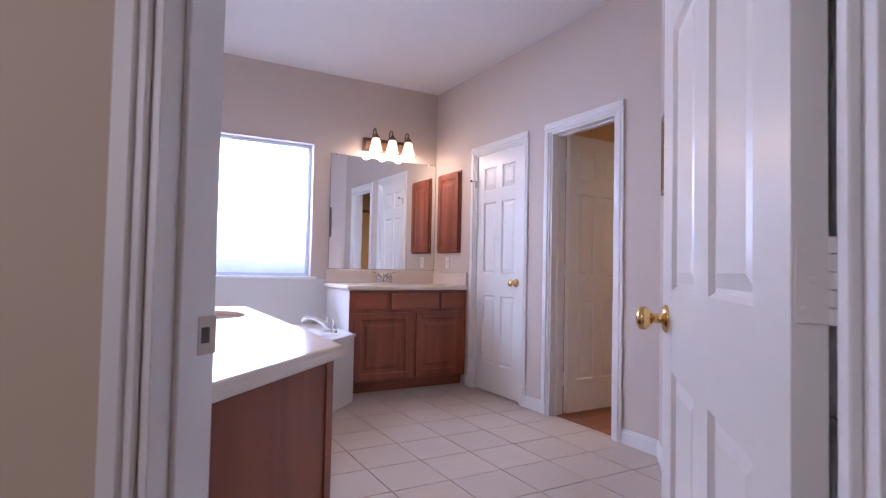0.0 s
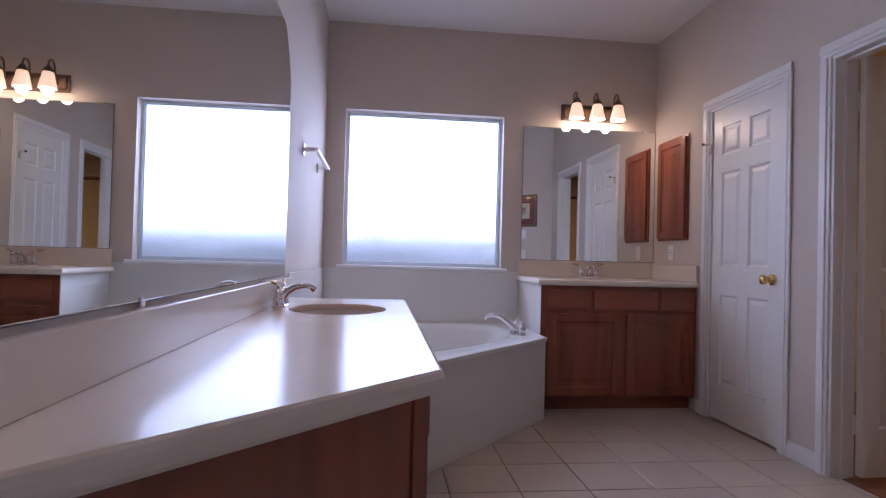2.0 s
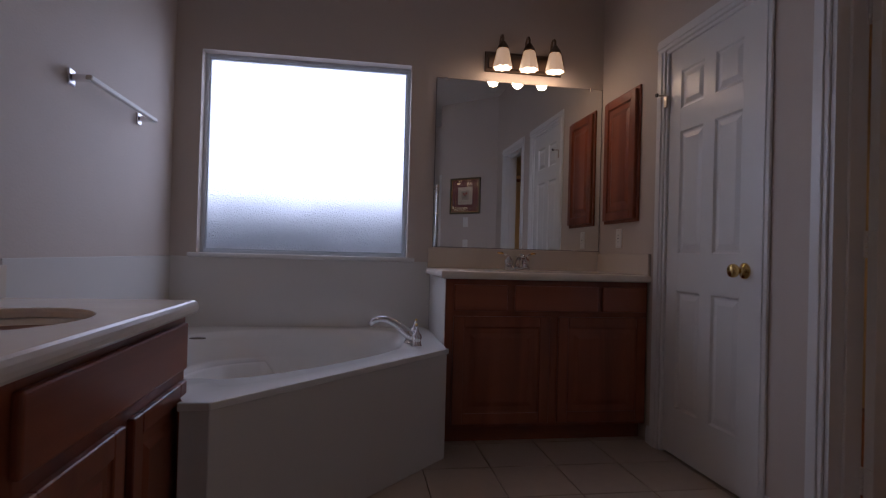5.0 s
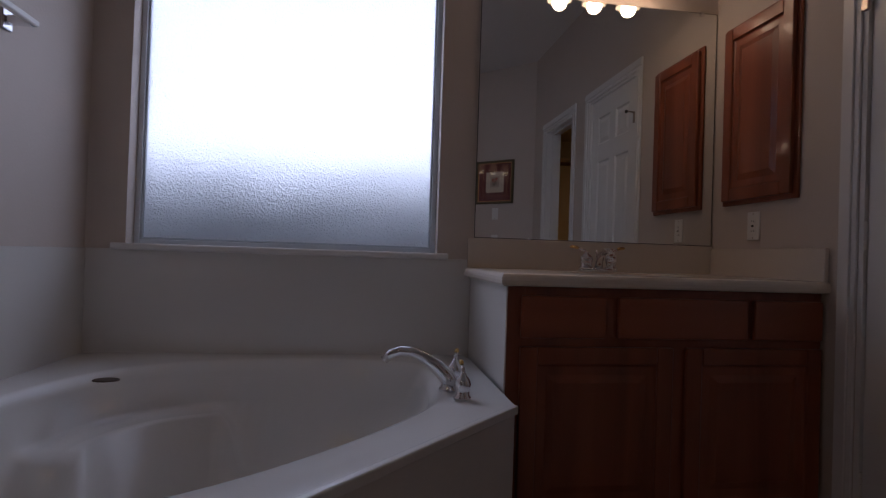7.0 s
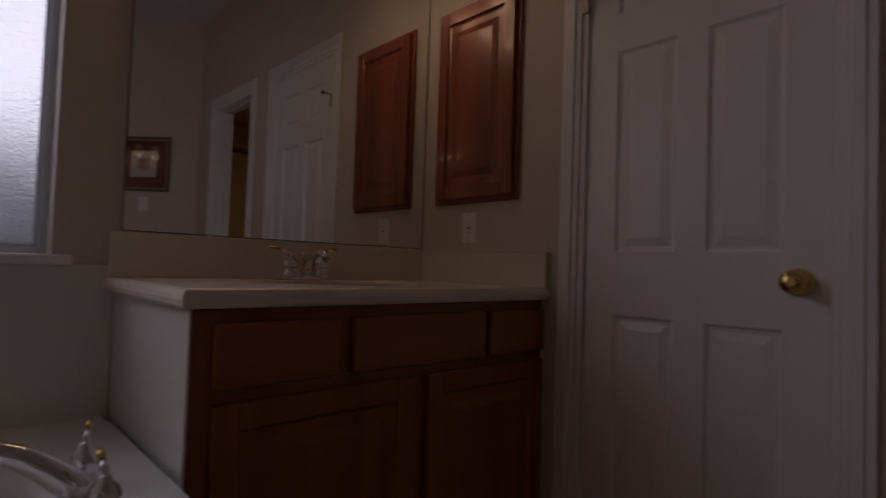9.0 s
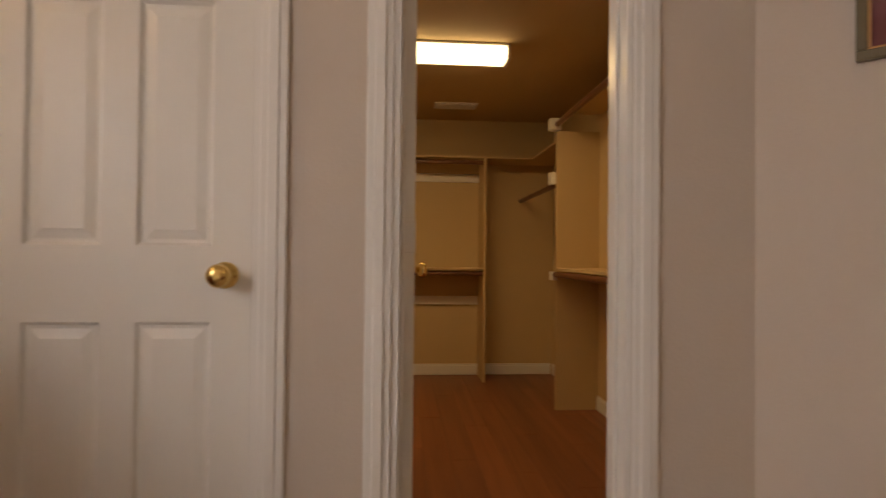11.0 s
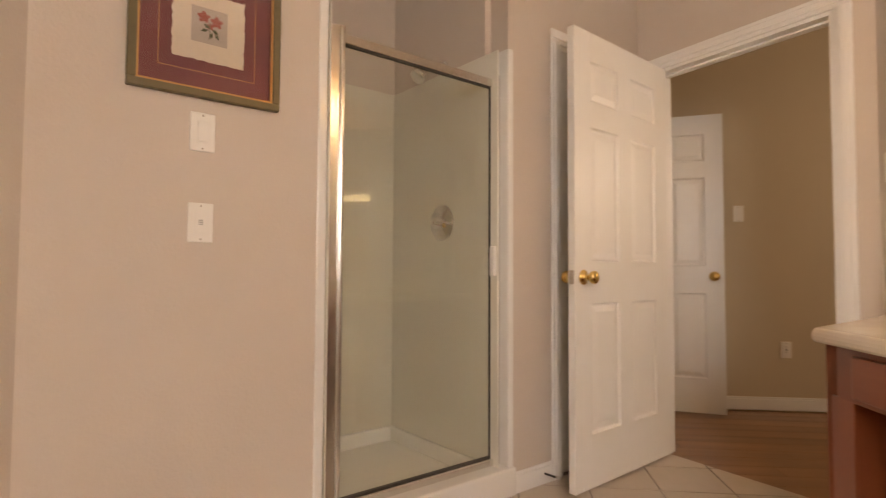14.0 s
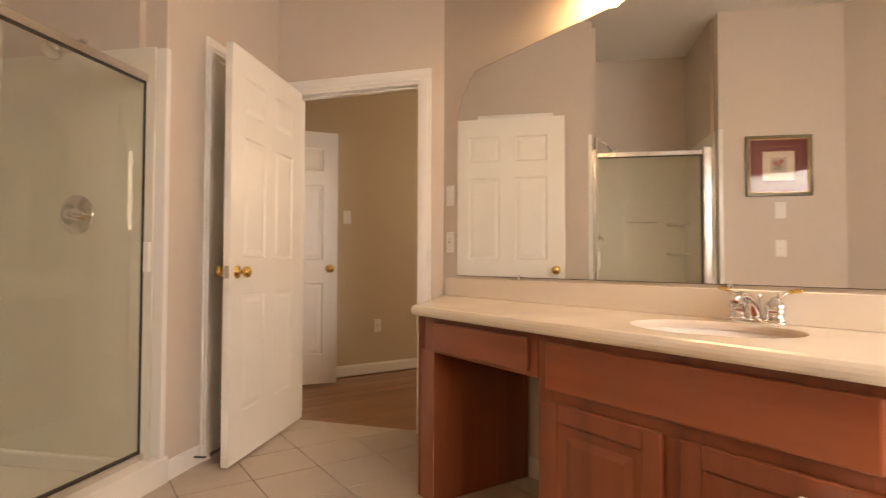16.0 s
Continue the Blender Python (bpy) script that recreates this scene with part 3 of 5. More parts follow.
part("drain", lathe([(0.035, 0), (0.035, 0.003), (0.02, 0.004), (0.003, 0.002)], 20, m=pose(0.62, -0.75, TUB_Z - 0.413)), M_CHROME, tub, smooth=True)
bm = prism([(0.004, -0.004), (0.004, -1.51), (0.030, -1.51), (0.030, -0.03), (1.48, -0.03), (1.48, -0.004)], 0.20, TUB_Z - 0.004)
part("wall_ledge", bm, M_ACRYL, tub)

# surround panels on the walls over the tub
bm = box(0.0012, 0.010, -1.505, -0.0105, TUB_Z - 0.01, 0.912, bevel=0.002)
structure("surround_panel_side", bm, M_SURR, "off-white smooth panel on the wall over the tub", "wall panel")
bm = box(0.0012, 1.500, -0.0100, -0.0012, TUB_Z - 0.01, 0.912, bevel=0.002)
structure("surround_panel_back", bm, M_SURR, "off-white smooth panel under the window", "wall panel")


def spout_points():
    return [(0.010, 0, 0.015), (-0.006, 0, 0.040), (-0.038, 0, 0.068), (-0.078, 0, 0.096), (-0.115, 0, 0.113), (-0.152, 0, 0.116), (-0.182, 0, 0.106), (-0.202, 0, 0.086)]


def lever_handle(name, m, parent, accent):
    """A bell-shaped valve body with a lever ending in a brass tip."""
    bm = lathe([(0.026, 0), (0.026, 0.006), (0.020, 0.012), (0.022, 0.030), (0.025, 0.045), (0.020, 0.058), (0.011, 0.066), (0.009, 0.074), (0.003, 0.077)], 18)
    bm.transform(m)
    h = part(name, bm, M_CHROME, parent, "chrome bell-shaped tap body", smooth=True)
    bm = tube([(0, 0, 0.066), (0.010, 0, 0.082), (0.028, 0, 0.092)], [0.008, 0.007, 0.0055])
    bm.transform(m)
    part("lever", bm, M_CHROME, h, smooth=True)
    bm = tube([(0.028, 0, 0.092), (0.040, 0, 0.097), (0.056, 0, 0.098), (0.062, 0, 0.098)], [0.0058, 0.0075, 0.006, 0.002])
    bm.transform(m)
    part("lever_tip", bm, accent, h, "brass lever tip", smooth=True)
    return h


# tub filler on the deck corner by the cabinet
tf = thing("tub_faucet", frame_at((1.330, -0.602, TUB_Z + 0.001), (0.83, -0.10), (0.10, 0.83)), "chrome arched tub spout with two lever handles", "faucet")
part("spout_base", lathe([(0.032, 0), (0.032, 0.006), (0.024, 0.014), (0.022, 0.03)], 18), M_CHROME, tf, smooth=True)
part("spout", tube(spout_points(), [0.026, 0.025, 0.022, 0.019, 0.0165, 0.0150, 0.0145, 0.0135], 14), M_CHROME, tf, smooth=True)
lever_handle("handle", pose(0.035, -0.095, 0, 0, 0, 95), tf, M_BRASS)
lever_handle("handle", pose(0.020, 0.100, 0, 0, 0, 80), tf, M_BRASS)

# towel bar on the mirror wall
tb = thing("towel_bar", pose(0, 0, 0), "flat pale towel bar on two chrome posts", "towel bar")
for y in (-1.140, -0.510):
    bm = box(0.0, 0.010, y - 0.024, y + 0.024, 1.540, 1.600, bevel=0.003)
    box(0.010, 0.075, y - 0.012, y + 0.012, 1.558, 1.582, bevel=0.003, bm=bm)
    part("post", bm, M_CHROME, tb, "chrome post")
part("bar", box(0.062, 0.084, -1.160, -0.490, 1.561, 1.579, bevel=0.003), M_PLASTIC, tb, "pale flat bar")

# ---- vanities ----


def cabinet_door(name, m, w, h, mat, parent, raised=True, frame=0.055):
    """A frame-and-panel door or a plain drawer front: x across, y out of the face (towards -y), z up."""
    t = 0.019
    if not raised:
        bm = box(0, w, -t, 0, 0, h, bevel=0.006, segments=2)
        bm.transform(m)
        return part(name, bm, mat, parent)
    bm = bmesh.new()
    rings = []
    for inset, y in ((0.0, -0.012), (0.010, -0.008), (0.034, -0.008), (0.058, -0.0155)):
        i = frame + inset - 0.002
        rings.append([bm.verts.new(c) for c in ((i, y, i), (w - i, y, i), (w - i, y, h - i), (i, y, h - i))])
    for p, q in zip(rings, rings[1:]):
        for i in range(4):
            bm.faces.new((p[i], p[(i + 1) % 4], q[(i + 1) % 4], q[i]))
    bm.faces.new(rings[-1])
    bm.transform(m)
    d = part(name, bm, mat, parent)
    for k, q in (("stile", (0, frame, 0, h)), ("stile", (w - frame, w, 0, h)), ("rail", (frame, w - frame, 0, frame)), ("rail", (frame, w - frame, h - frame, h))):
        bm = box(q[0], q[1], -t, 0, q[2], q[3], bevel=0.003)
        bm.transform(m)
        part(k, bm, mat, d)
    return d


def oval(cx, cy, rx, ry, n=48):
    return [(cx + rx * math.cos(2 * math.pi * i / n), cy + ry * math.sin(2 * math.pi * i / n)) for i in range(n)]


def slab_with_bowl(points, z0, z1, cx, cy, rx, ry, nose):
    """A worktop with rounded edges and an oval hole: top face bridged between outline and oval."""
    n = 48
    b = bmesh.new()
    hole = [b.verts.new((x, y, z1)) for x, y in oval(cx, cy, rx, ry, n)]
    outline = []
    for i in range(n):
        a = 2 * math.pi * i / n
        d = Vector((math.cos(a) * rx, math.sin(a) * ry)).normalized()
        best = None
        k = len(points)
        for j in range(k):
            p, q = Vector(points[j]), Vector(points[(j + 1) % k])
            e = q - p
            den = d.x * e.y - d.y * e.x
            if abs(den) < 1e-9:
                continue
            w = p - Vector((cx, cy))
            t = (w.x * e.y - w.y * e.x) / den
            u = (w.x * d.y - w.y * d.x) / den
            if t > 0 and -1e-6 <= u <= 1 + 1e-6 and (best is None or t < best[0]):
                best = (t, j)
        outline.append((Vector((cx, cy)) + d * best[0], best[1]))
    lip = hole
    for f, dz in ((0.988, 0.003), (0.980, 0.010), (0.980, 0.024)):
        nxt = [b.verts.new((x, y, z1 - dz)) for x, y in oval(cx, cy, rx * f, ry * f, n)]
        for i in range(n):
            b.faces.new((lip[i], lip[(i + 1) % n], nxt[(i + 1) % n], nxt[i]))
        lip = nxt
    ring = [b.verts.new((p.x, p.y, z1)) for p, _ in outline]
    for i in range(n):
        k = (i + 1) % n
        b.faces.new((hole[i], hole[k], ring[k], ring[i]))
    corner = {}
    for i in range(n):
        k = (i + 1) % n
        if outline[i][1] != outline[k][1]:
            steps, j = [], outline[i][1]
            while j != outline[k][1] and len(steps) < 4:
                j = (j + 1) % len(points)
                steps.append(points[j])
            vs = [b.verts.new((*c, z1)) for c in steps]
            b.faces.new((ring[i], ring[k], *vs[::-1]))
            corner[i] = vs
    loop = []
    for i in range(n):
        loop.append(ring[i])
        loop.extend(corner.get(i, []))
    low = []
    centre = Vector((cx, cy, 0))
    # rounded nose
    prev = loop
    flat = [Vector((v.co.x, v.co.y)) for v in loop]
    for out, dz in ((0.55, 0.10), (0.88, 0.32), (1.0, 0.55), (0.88, 0.80), (0.55, 0.96), (0.0, 1.0)):
        cur = []
        kk = len(flat)
        for i, p in enumerate(flat):
            a, c = flat[i - 1], flat[(i + 1) % kk]
            n1, n2 = (p - a), (c - p)
            n1 = Vector((n1.y, -n1.x)).normalized() if n1.length > 1e-6 else Vector((0, 0))
            n2 = Vector((n2.y, -n2.x)).normalized() if n2.length > 1e-6 else n1
            if n1.length < 0.5:
                n1 = n2
            s = (n1 + n2) / max(1 + n1.dot(n2), 0.3)
            q = p + s * out * nose
            cur.append(b.verts.new((q.x, q.y, z1 - (z1 - z0) * dz)))
        for i in range(kk):
            j = (i + 1) % kk
            b.faces.new((prev[i], prev[j], cur[j], cur[i]))
        prev = cur
    return b


def bowl(cx, cy, rx, ry, z, depth=0.15):
    b = bmesh.new()
    rings = []
    n = 48
    for f, d in ((1.05, -0.0245), (1.00, -0.0245), (0.985, -0.030), (0.955, -0.050), (0.92, -0.07), (0.84, -0.10), (0.66, -0.125), (0.35, -depth), (0.06, -depth - 0.004)):
        rings.append([b.verts.new((x, y, z + d)) for x, y in oval(cx, cy, rx * f, ry * f, n)])
    for p, q in zip(rings, rings[1:]):
        for i in range(n):
            b.faces.new((p[i], p[(i + 1) % n], q[(i + 1) % n], q[i]))
    b.faces.new(rings[-1])
    return b


def basin_faucet(name, m, label, accent):
    """A centre-set basin tap on an oval plate: spout towards -y."""
    f = thing(name, m, label, "faucet", group="basin faucets")
    bm = lathe([(0.030, 0), (0.030, 0.008), (0.026, 0.014)], 24, m=Matrix.Diagonal((2.75, 1.0, 1, 1)))
    part("base_plate", bm, M_CHROME, f, smooth=True)
    pts = [(0, 0, 0.010), (0, -0.004, 0.035), (0, -0.022, 0.062), (0, -0.052, 0.080), (0, -0.085, 0.087), (0, -0.112, 0.082), (0, -0.128, 0.068)]
    part("spout", tube(pts, [0.019, 0.017, 0.0145, 0.0125, 0.012, 0.0125, 0.012], 14), M_CHROME, f, smooth=True)
    for s in (-1, 1):
        lever_handle("handle", pose(0.054 * s, 0, 0.010, 0, 0, 12 if s > 0 else 168) @ Matrix.Diagonal((1.15, 0.92, 0.92, 1)), f, accent)
    part("lift_rod", lathe([(0.003, 0.0), (0.003, 0.065), (0.006, 0.068), (0.006, 0.076), (0.002, 0.078)], 10, m=pose(0, 0.020, 0.010)), M_CHROME, f, smooth=True)
    return f


# long vanity on the mirror wall
V1Z, V1X, V1N, V1F = 0.795, 0.565, -3.157, -1.505
end_wall = V1N - V1X
SINK1 = (0.280, -2.01)
bm = slab_with_bowl([(0.004, end_wall + 0.010), (V1X - 0.012, V1N + 0.006), (V1X - 0.012, V1F), (0.004, V1F)], V1Z - 0.042, V1Z, *SINK1, 0.185, 0.235, 0.013)
v1top = thing("countertop", pose(0, 0, 0), "cream cultured-marble vanity top with an oval basin and a slanting end", "countertop")
part("slab", bm, M_MARBLE, v1top, smooth=False)
part("basin", bowl(*SINK1, 0.185, 0.235, V1Z), M_BISQUE, v1top, "white oval undermount basin", smooth=True)
part("drain", lathe([(0.022, 0), (0.022, 0.003), (0.004, 0.002)], 16, m=pose(*SINK1, V1Z - 0.152)), M_CHROME, v1top, smooth=True)
part("backsplash", box(0.002, 0.020, end_wall + 0.03, V1F + 0.008, V1Z - 0.001, 0.893, bevel=0.003), M_MARBLE, v1top, "cream backsplash")

FX = V1X - 0.035        # the cabinet's face


def rotated_face(x, y, z):
    """A frame on a face that looks along +x: local x runs to -y ... seen from the room it runs rightwards along +y."""
    return frame_at((x, y, z), (0, 1), (-1, 0))


sb = thing("sink_base_cabinet", pose(0, 0, 0), "reddish-brown wooden sink cabinet with two raised-panel doors", "cabinet")
bm = box(0.004, FX - 0.002, -2.430, V1F - 0.003, 0.092, V1Z - 0.043)
part("body", bm, M_WOODV, sb)
part("toe_kick", box(0.004, FX - 0.062, -2.428, V1F - 0.003, 0.0, 0.093), M_WOODY, sb)
bm = bmesh.new()
for q in ((-2.430, -2.375, 0.09, V1Z - 0.044), (V1F - 0.055, V1F - 0.003, 0.09, V1Z - 0.044), (-2.375, V1F - 0.055, V1Z - 0.075, V1Z - 0.044), (-2.375, V1F - 0.055, 0.545, 0.590), (-2.375, V1F - 0.055, 0.09, 0.125), (-2.00, -1.92, 0.125, 0.545)):
    box(FX - 0.004, FX + 0.002, q[0], q[1], q[2], q[3], bevel=0.0008, bm=bm)
part("face_frame", bm, M_WOODV, sb)
cabinet_door("drawer_front", rotated_face(FX + 0.002, -2.385, 0.588), 2.385 - 1.540, 0.142, M_WOODY, sb, raised=False)
cabinet_door("door", rotated_face(FX + 0.002, -2.390, 0.118), 0.402, 0.435, M_WOODV, sb)
cabinet_door("door", rotated_face(FX + 0.002, -1.938, 0.118), 0.398, 0.435, M_WOODV, sb)

kn = thing("knee_drawer_unit", pose(0, 0, 0), "reddish-brown wooden make-up counter section with one drawer over a knee space", "cabinet")
bm = bmesh.new()
box(FX - 0.004, FX + 0.002, -3.100, -2.433, 0.610, V1Z - 0.044, bevel=0.0008, bm=bm)
part("apron_rail", bm, M_WOODY, kn)
cabinet_door("drawer_front", rotated_face(FX + 0.002, -3.010, 0.625), 3.010 - 2.470, 0.110, M_WOODY, kn, raised=False)
part("drawer_box", box(0.06, FX - 0.006, -2.99, -2.50, 0.635, 0.735), M_WOODV, kn)
part("side_panel", box(0.016, FX - 0.006, -3.050, -3.032, 0.0, 0.626), M_WOODV, kn, "dark wooden panel beside the knee space")
part("front_stile", box(FX - 0.006, FX + 0.002, -3.128, -3.030, 0.0, 0.612, bevel=0.0008), M_WOODV, kn)
# the slanting end panel and its front post
ex = Vector((-R2, -R2))
p0 = Vector((FX + 0.000, -3.140))
Lp = (FX - 0.012) / R2
b = box(0.0, Lp - 0.004, 0.0, 0.018, 0.0, V1Z - 0.044)
b.transform(frame_at((p0.x, p0.y, 0), ex, (-R2, R2)))
part("end_panel", b, M_WOODV, kn, "plain wooden end panel")
b = box(-0.003, 0.038, -0.006, 0.022, 0.0, V1Z - 0.044, bevel=0.0015)
b.transform(frame_at((p0.x, p0.y, 0), ex, (-R2, R2)))
part("corner_post", b, M_WOODV, kn)
baseboard(F_LEFT, 2.434, 3.03)
tagged(kn, group="vanity cabinets")
tagged(sb, group="vanity cabinets")

m = frame_at((0.060, SINK1[1] + 0.015, V1Z + 0.0005), (0, 1), (-1, 0))
basin_faucet("basin_faucet", m, "chrome basin faucet with brass-tipped levers on the cream top", M_BRASS)

# vanity beside the tub
V2Z, V2Y, V2L = 0.880, -0.640, 1.500
SINK2 = (2.035, -0.33)
v2top = thing("countertop", pose(0, 0, 0), "cream cultured-marble vanity top with an oval basin beside the tub", "countertop")
bm = slab_with_bowl([(V2L - 0.012, V2Y + 0.012), (W - 0.004, V2Y + 0.012), (W - 0.004, -0.004), (V2L - 0.012, -0.004)], V2Z - 0.040, V2Z, *SINK2, 0.235, 0.185, 0.013)
part("slab", bm, M_MARBLE, v2top)
part("basin", bowl(*SINK2, 0.235, 0.185, V2Z), M_BISQUE, v2top, "white oval undermount basin", smooth=True)
part("backsplash", box(V2L - 0.015, W - 0.004, -0.022, -0.0125 + 0.010, V2Z - 0.001, 1.003, bevel=0.003), M_MARBLE, v2top, "cream backsplash")
part("side_splash", box(W - 0.021, W - 0.003, V2Y + 0.005, -0.0225, V2Z - 0.001, 0.994, bevel=0.003), M_MARBLE, v2top, "cream side splash")
FY = V2Y + 0.035
b2 = thing("sink_base_cabinet", pose(0, 0, 0), "reddish-brown wooden sink cabinet with three drawer fronts and two doors", "cabinet", group="vanity cabinets")
part("body", box(V2L + 0.020, W - 0.004, FY + 0.002, -0.004, 0.092, V2Z - 0.041), M_WOODV, b2)
part("toe_kick", box(V2L + 0.020, W - 0.004, FY + 0.060, -0.01, 0.0, 0.093), M_WOODX, b2)
part("side_panel", box(V2L, V2L + 0.019, FY, -0.011, 0.0, V2Z - 0.041, bevel=0.001), M_SURR, b2, "off-white end panel facing the tub")
bm = bmesh.new()
for q in ((V2L + 0.004, V2L + 0.060, 0.09, V2Z - 0.042), (W - 0.035, W - 0.005, 0.09, V2Z - 0.042), (V2L + 0.06, W - 0.035, V2Z - 0.075, V2Z - 0.042), (V2L + 0.06, W - 0.035, 0.645, 0.685), (V2L + 0.06, W - 0.035, 0.09, 0.115), (2.045, 2.110, 0.115, 0.645), (1.815, 1.870, 0.685, V2Z - 0.075), (2.305, 2.345, 0.685, V2Z - 0.075)):
    box(q[0], q[1], FY - 0.004, FY + 0.002, q[2], q[3], bevel=0.0008, bm=bm)
part("face_frame", bm, M_WOODV, b2)
for xa, xb in ((1.545, 1.822), (1.862, 2.313), (2.335, 2.588)):
    cabinet_door("drawer_front", pose(xa, FY - 0.004, 0.680), xb - xa, 0.132, M_WOODX, b2, raised=False)
for xa, xb in ((1.545, 2.052), (2.098, 2.586)):
    cabinet_door("door", pose(xa, FY - 0.004, 0.108), xb - xa, 0.545, M_WOODV, b2)
basin_faucet("basin_faucet", pose(2.03, -0.085, V2Z + 0.0005), "chrome basin faucet with brass-tipped levers beside the mirror", M_BRASS)

# ---- mirrors ----


def mirror(name, m, outline, label, clips):
    th = thing(name, m, label, "mirror")
    bm = bmesh.new()
    front = [bm.verts.new((x, -0.006, z)) for x, z in outline]
    back = [bm.verts.new((x, -0.001, z)) for x, z in outline]
    bm.faces.new(back)
    k = len(outline)
    for i in range(k):
        bm.faces.new((front[i], front[(i + 1) % k], back[(i + 1) % k], back[i]))
    bm.faces.new(front[::-1])
    part("edge", bm, M_EDGE, th, "dark mirror edge")
    bm = bmesh.new()
    bm.faces.new([bm.verts.new((x, -0.0066, z)) for x, z in offset_poly(outline, 0.0025)])
    g = part("glass", bm, M_MIRROR, th)
    for x, z, s in clips:
        part("clip", box(x - 0.010, x + 0.010, -0.010, -0.001, z - 0.011, z + 0.011, bevel=0.002), M_CHROME, th, "clear mirror clip")
    return th


def clipped_top(x0, x1, z0, z1, c):
    """An upright rectangle whose upper corners are cut with a small curve."""
    pts = [(x0, z0), (x1, z0)]
    for i in range(7):
        a = radians(90 * i / 6)
        pts.append((x1 - c + c * math.cos(a) ** 1.6 * 1.0, z1 - c * 1.25 + c * 1.25 * math.sin(a) ** 1.6))
    for i in range(7):
        a = radians(90 * i / 6)
        pts.append((x0 + c - c * math.sin(a) ** 1.6, z1 - c * 1.25 + c * 1.25 * math.cos(a) ** 1.6))
    return pts


mirror("vanity_mirror", frame_at((0, 0), (0, 1), (-1, 0)), clipped_top(-3.600, -1.605, 0.905, 1.990, 0.165), "wide frameless mirror with curved upper corners over the long vanity", [(-3.1, 0.905, 1), (-2.1, 0.905, 1)])
mirror("vanity_mirror", pose(0, 0, 0), [(1.512, 1.006), (2.594, 1.006), (2.594, 2.050), (1.512, 2.050)], "square frameless mirror over the vanity beside the tub", [(1.57, 2.045, 1), (2.52, 2.045, 1), (1.75, 1.001, 1), (2.42, 1.001, 1)])

# ---- lamps ----


def sconce(name, m, label, spots, half):
    """A wall lamp: bevelled back plate, hooked arms and flared square glass shades; y points out of the wall."""
    th = thing(name, m, label, "wall lamp")
    bm = box(-half, half, 0.001, 0.012, -0.064, 0.064, bevel=0.004)
    box(-half + 0.018, half - 0.018, 0.012, 0.024, -0.046, 0.046, bevel=0.006, bm=bm)
    part("back_plate", bm, M_BRONZE, th, "bronze back plate")
    for x in spots:
        pts = [(x, 0.02, 0.0), (x, 0.045, 0.045)] + [(x, 0.086 - 0.036 * math.cos(radians(a)), 0.098 + 0.040 * math.sin(radians(a))) for a in (0, 30, 60, 90, 120, 150, 180)] + [(x, 0.122, 0.082)]
        arm = part("arm", tube(pts, 0.0068, 10), M_BRONZE, th, smooth=True)
        part("collar", lathe([(0.016, 0.0), (0.016, 0.004), (0.008, 0.010)], 14, m=pose(x, 0.022, 0.0, -90)), M_BRONZE, arm, smooth=True)
        part("cap", lathe([(0.007, 0.092), (0.012, 0.088), (0.019, 0.076), (0.031, 0.060), (0.036, 0.046), (0.036, 0.040)][::-1], 18, m=pose(x, 0.122, 0)), M_BRONZE, arm, smooth=True)
        # a flared shade of eight flat facets with a scalloped hem
        bm = bmesh.new()
        n = 16
        rings = []
        for r, z in ((0.031, 0.044), (0.037, 0.030), (0.046, -0.012), (0.055, -0.050), (0.059, -0.070), (0.055, -0.070), (0.051, -0.050), (0.042, -0.012), (0.033, 0.030), (0.027, 0.042)):
            ring = []
            for i in range(n):
                a = 2 * math.pi * (i + 0.5) / n
                k = 1.0 if i % 2 else 0.955
                zz = z - (0.006 if i % 2 else 0.0) if z < -0.06 else z
                ring.append(bm.verts.new((x + r * k * math.cos(a), 0.122 + r * k * math.sin(a), zz)))
            rings.append(ring)
        for p, q in zip(rings, rings[1:]):
            for i in range(n):
                bm.faces.new((p[i], p[(i + 1) % n], q[(i + 1) % n], q[i]))
        part("shade", bm, M_SHADE, th, "glowing frosted glass shade")
        at = m @ Vector((x, 0.122, -0.084))
        lamp_point("bulb_light", at, BULB_WATTS, WARM, 0.035)
    return th


sconce("wall_lamp", frame_at((2.060, -0.001, 2.172), (-1, 0), (0, -1)), "three-light bronze wall lamp with glowing glass shades over the mirror", (-0.165, 0.0, 0.165), 0.25)
sconce("wall_lamp", frame_at((0.001, -2.48, 2.172), (0, -1), (1, 0)), "three-light bronze wall lamp with glowing glass shades over the long mirror", (-0.165, 0.0, 0.165), 0.25)

# ---- medicine cabinet ----
mc = thing("medicine_cabinet", pose(0, 0, 0), "reddish-brown wooden wall cabinet with a raised-panel door", "cabinet")
part("frame", box(W - 0.014, W - 0.001, -0.502, -0.086, 1.176, 1.940, bevel=0.003), M_WOODV, mc)
cabinet_door("door", frame_at((W - 0.014, -0.103, 1.194), (0, -1), (1, 0)), 0.382, 0.728, M_WOODV, mc, frame=0.050)

# ---- switches and outlets ----


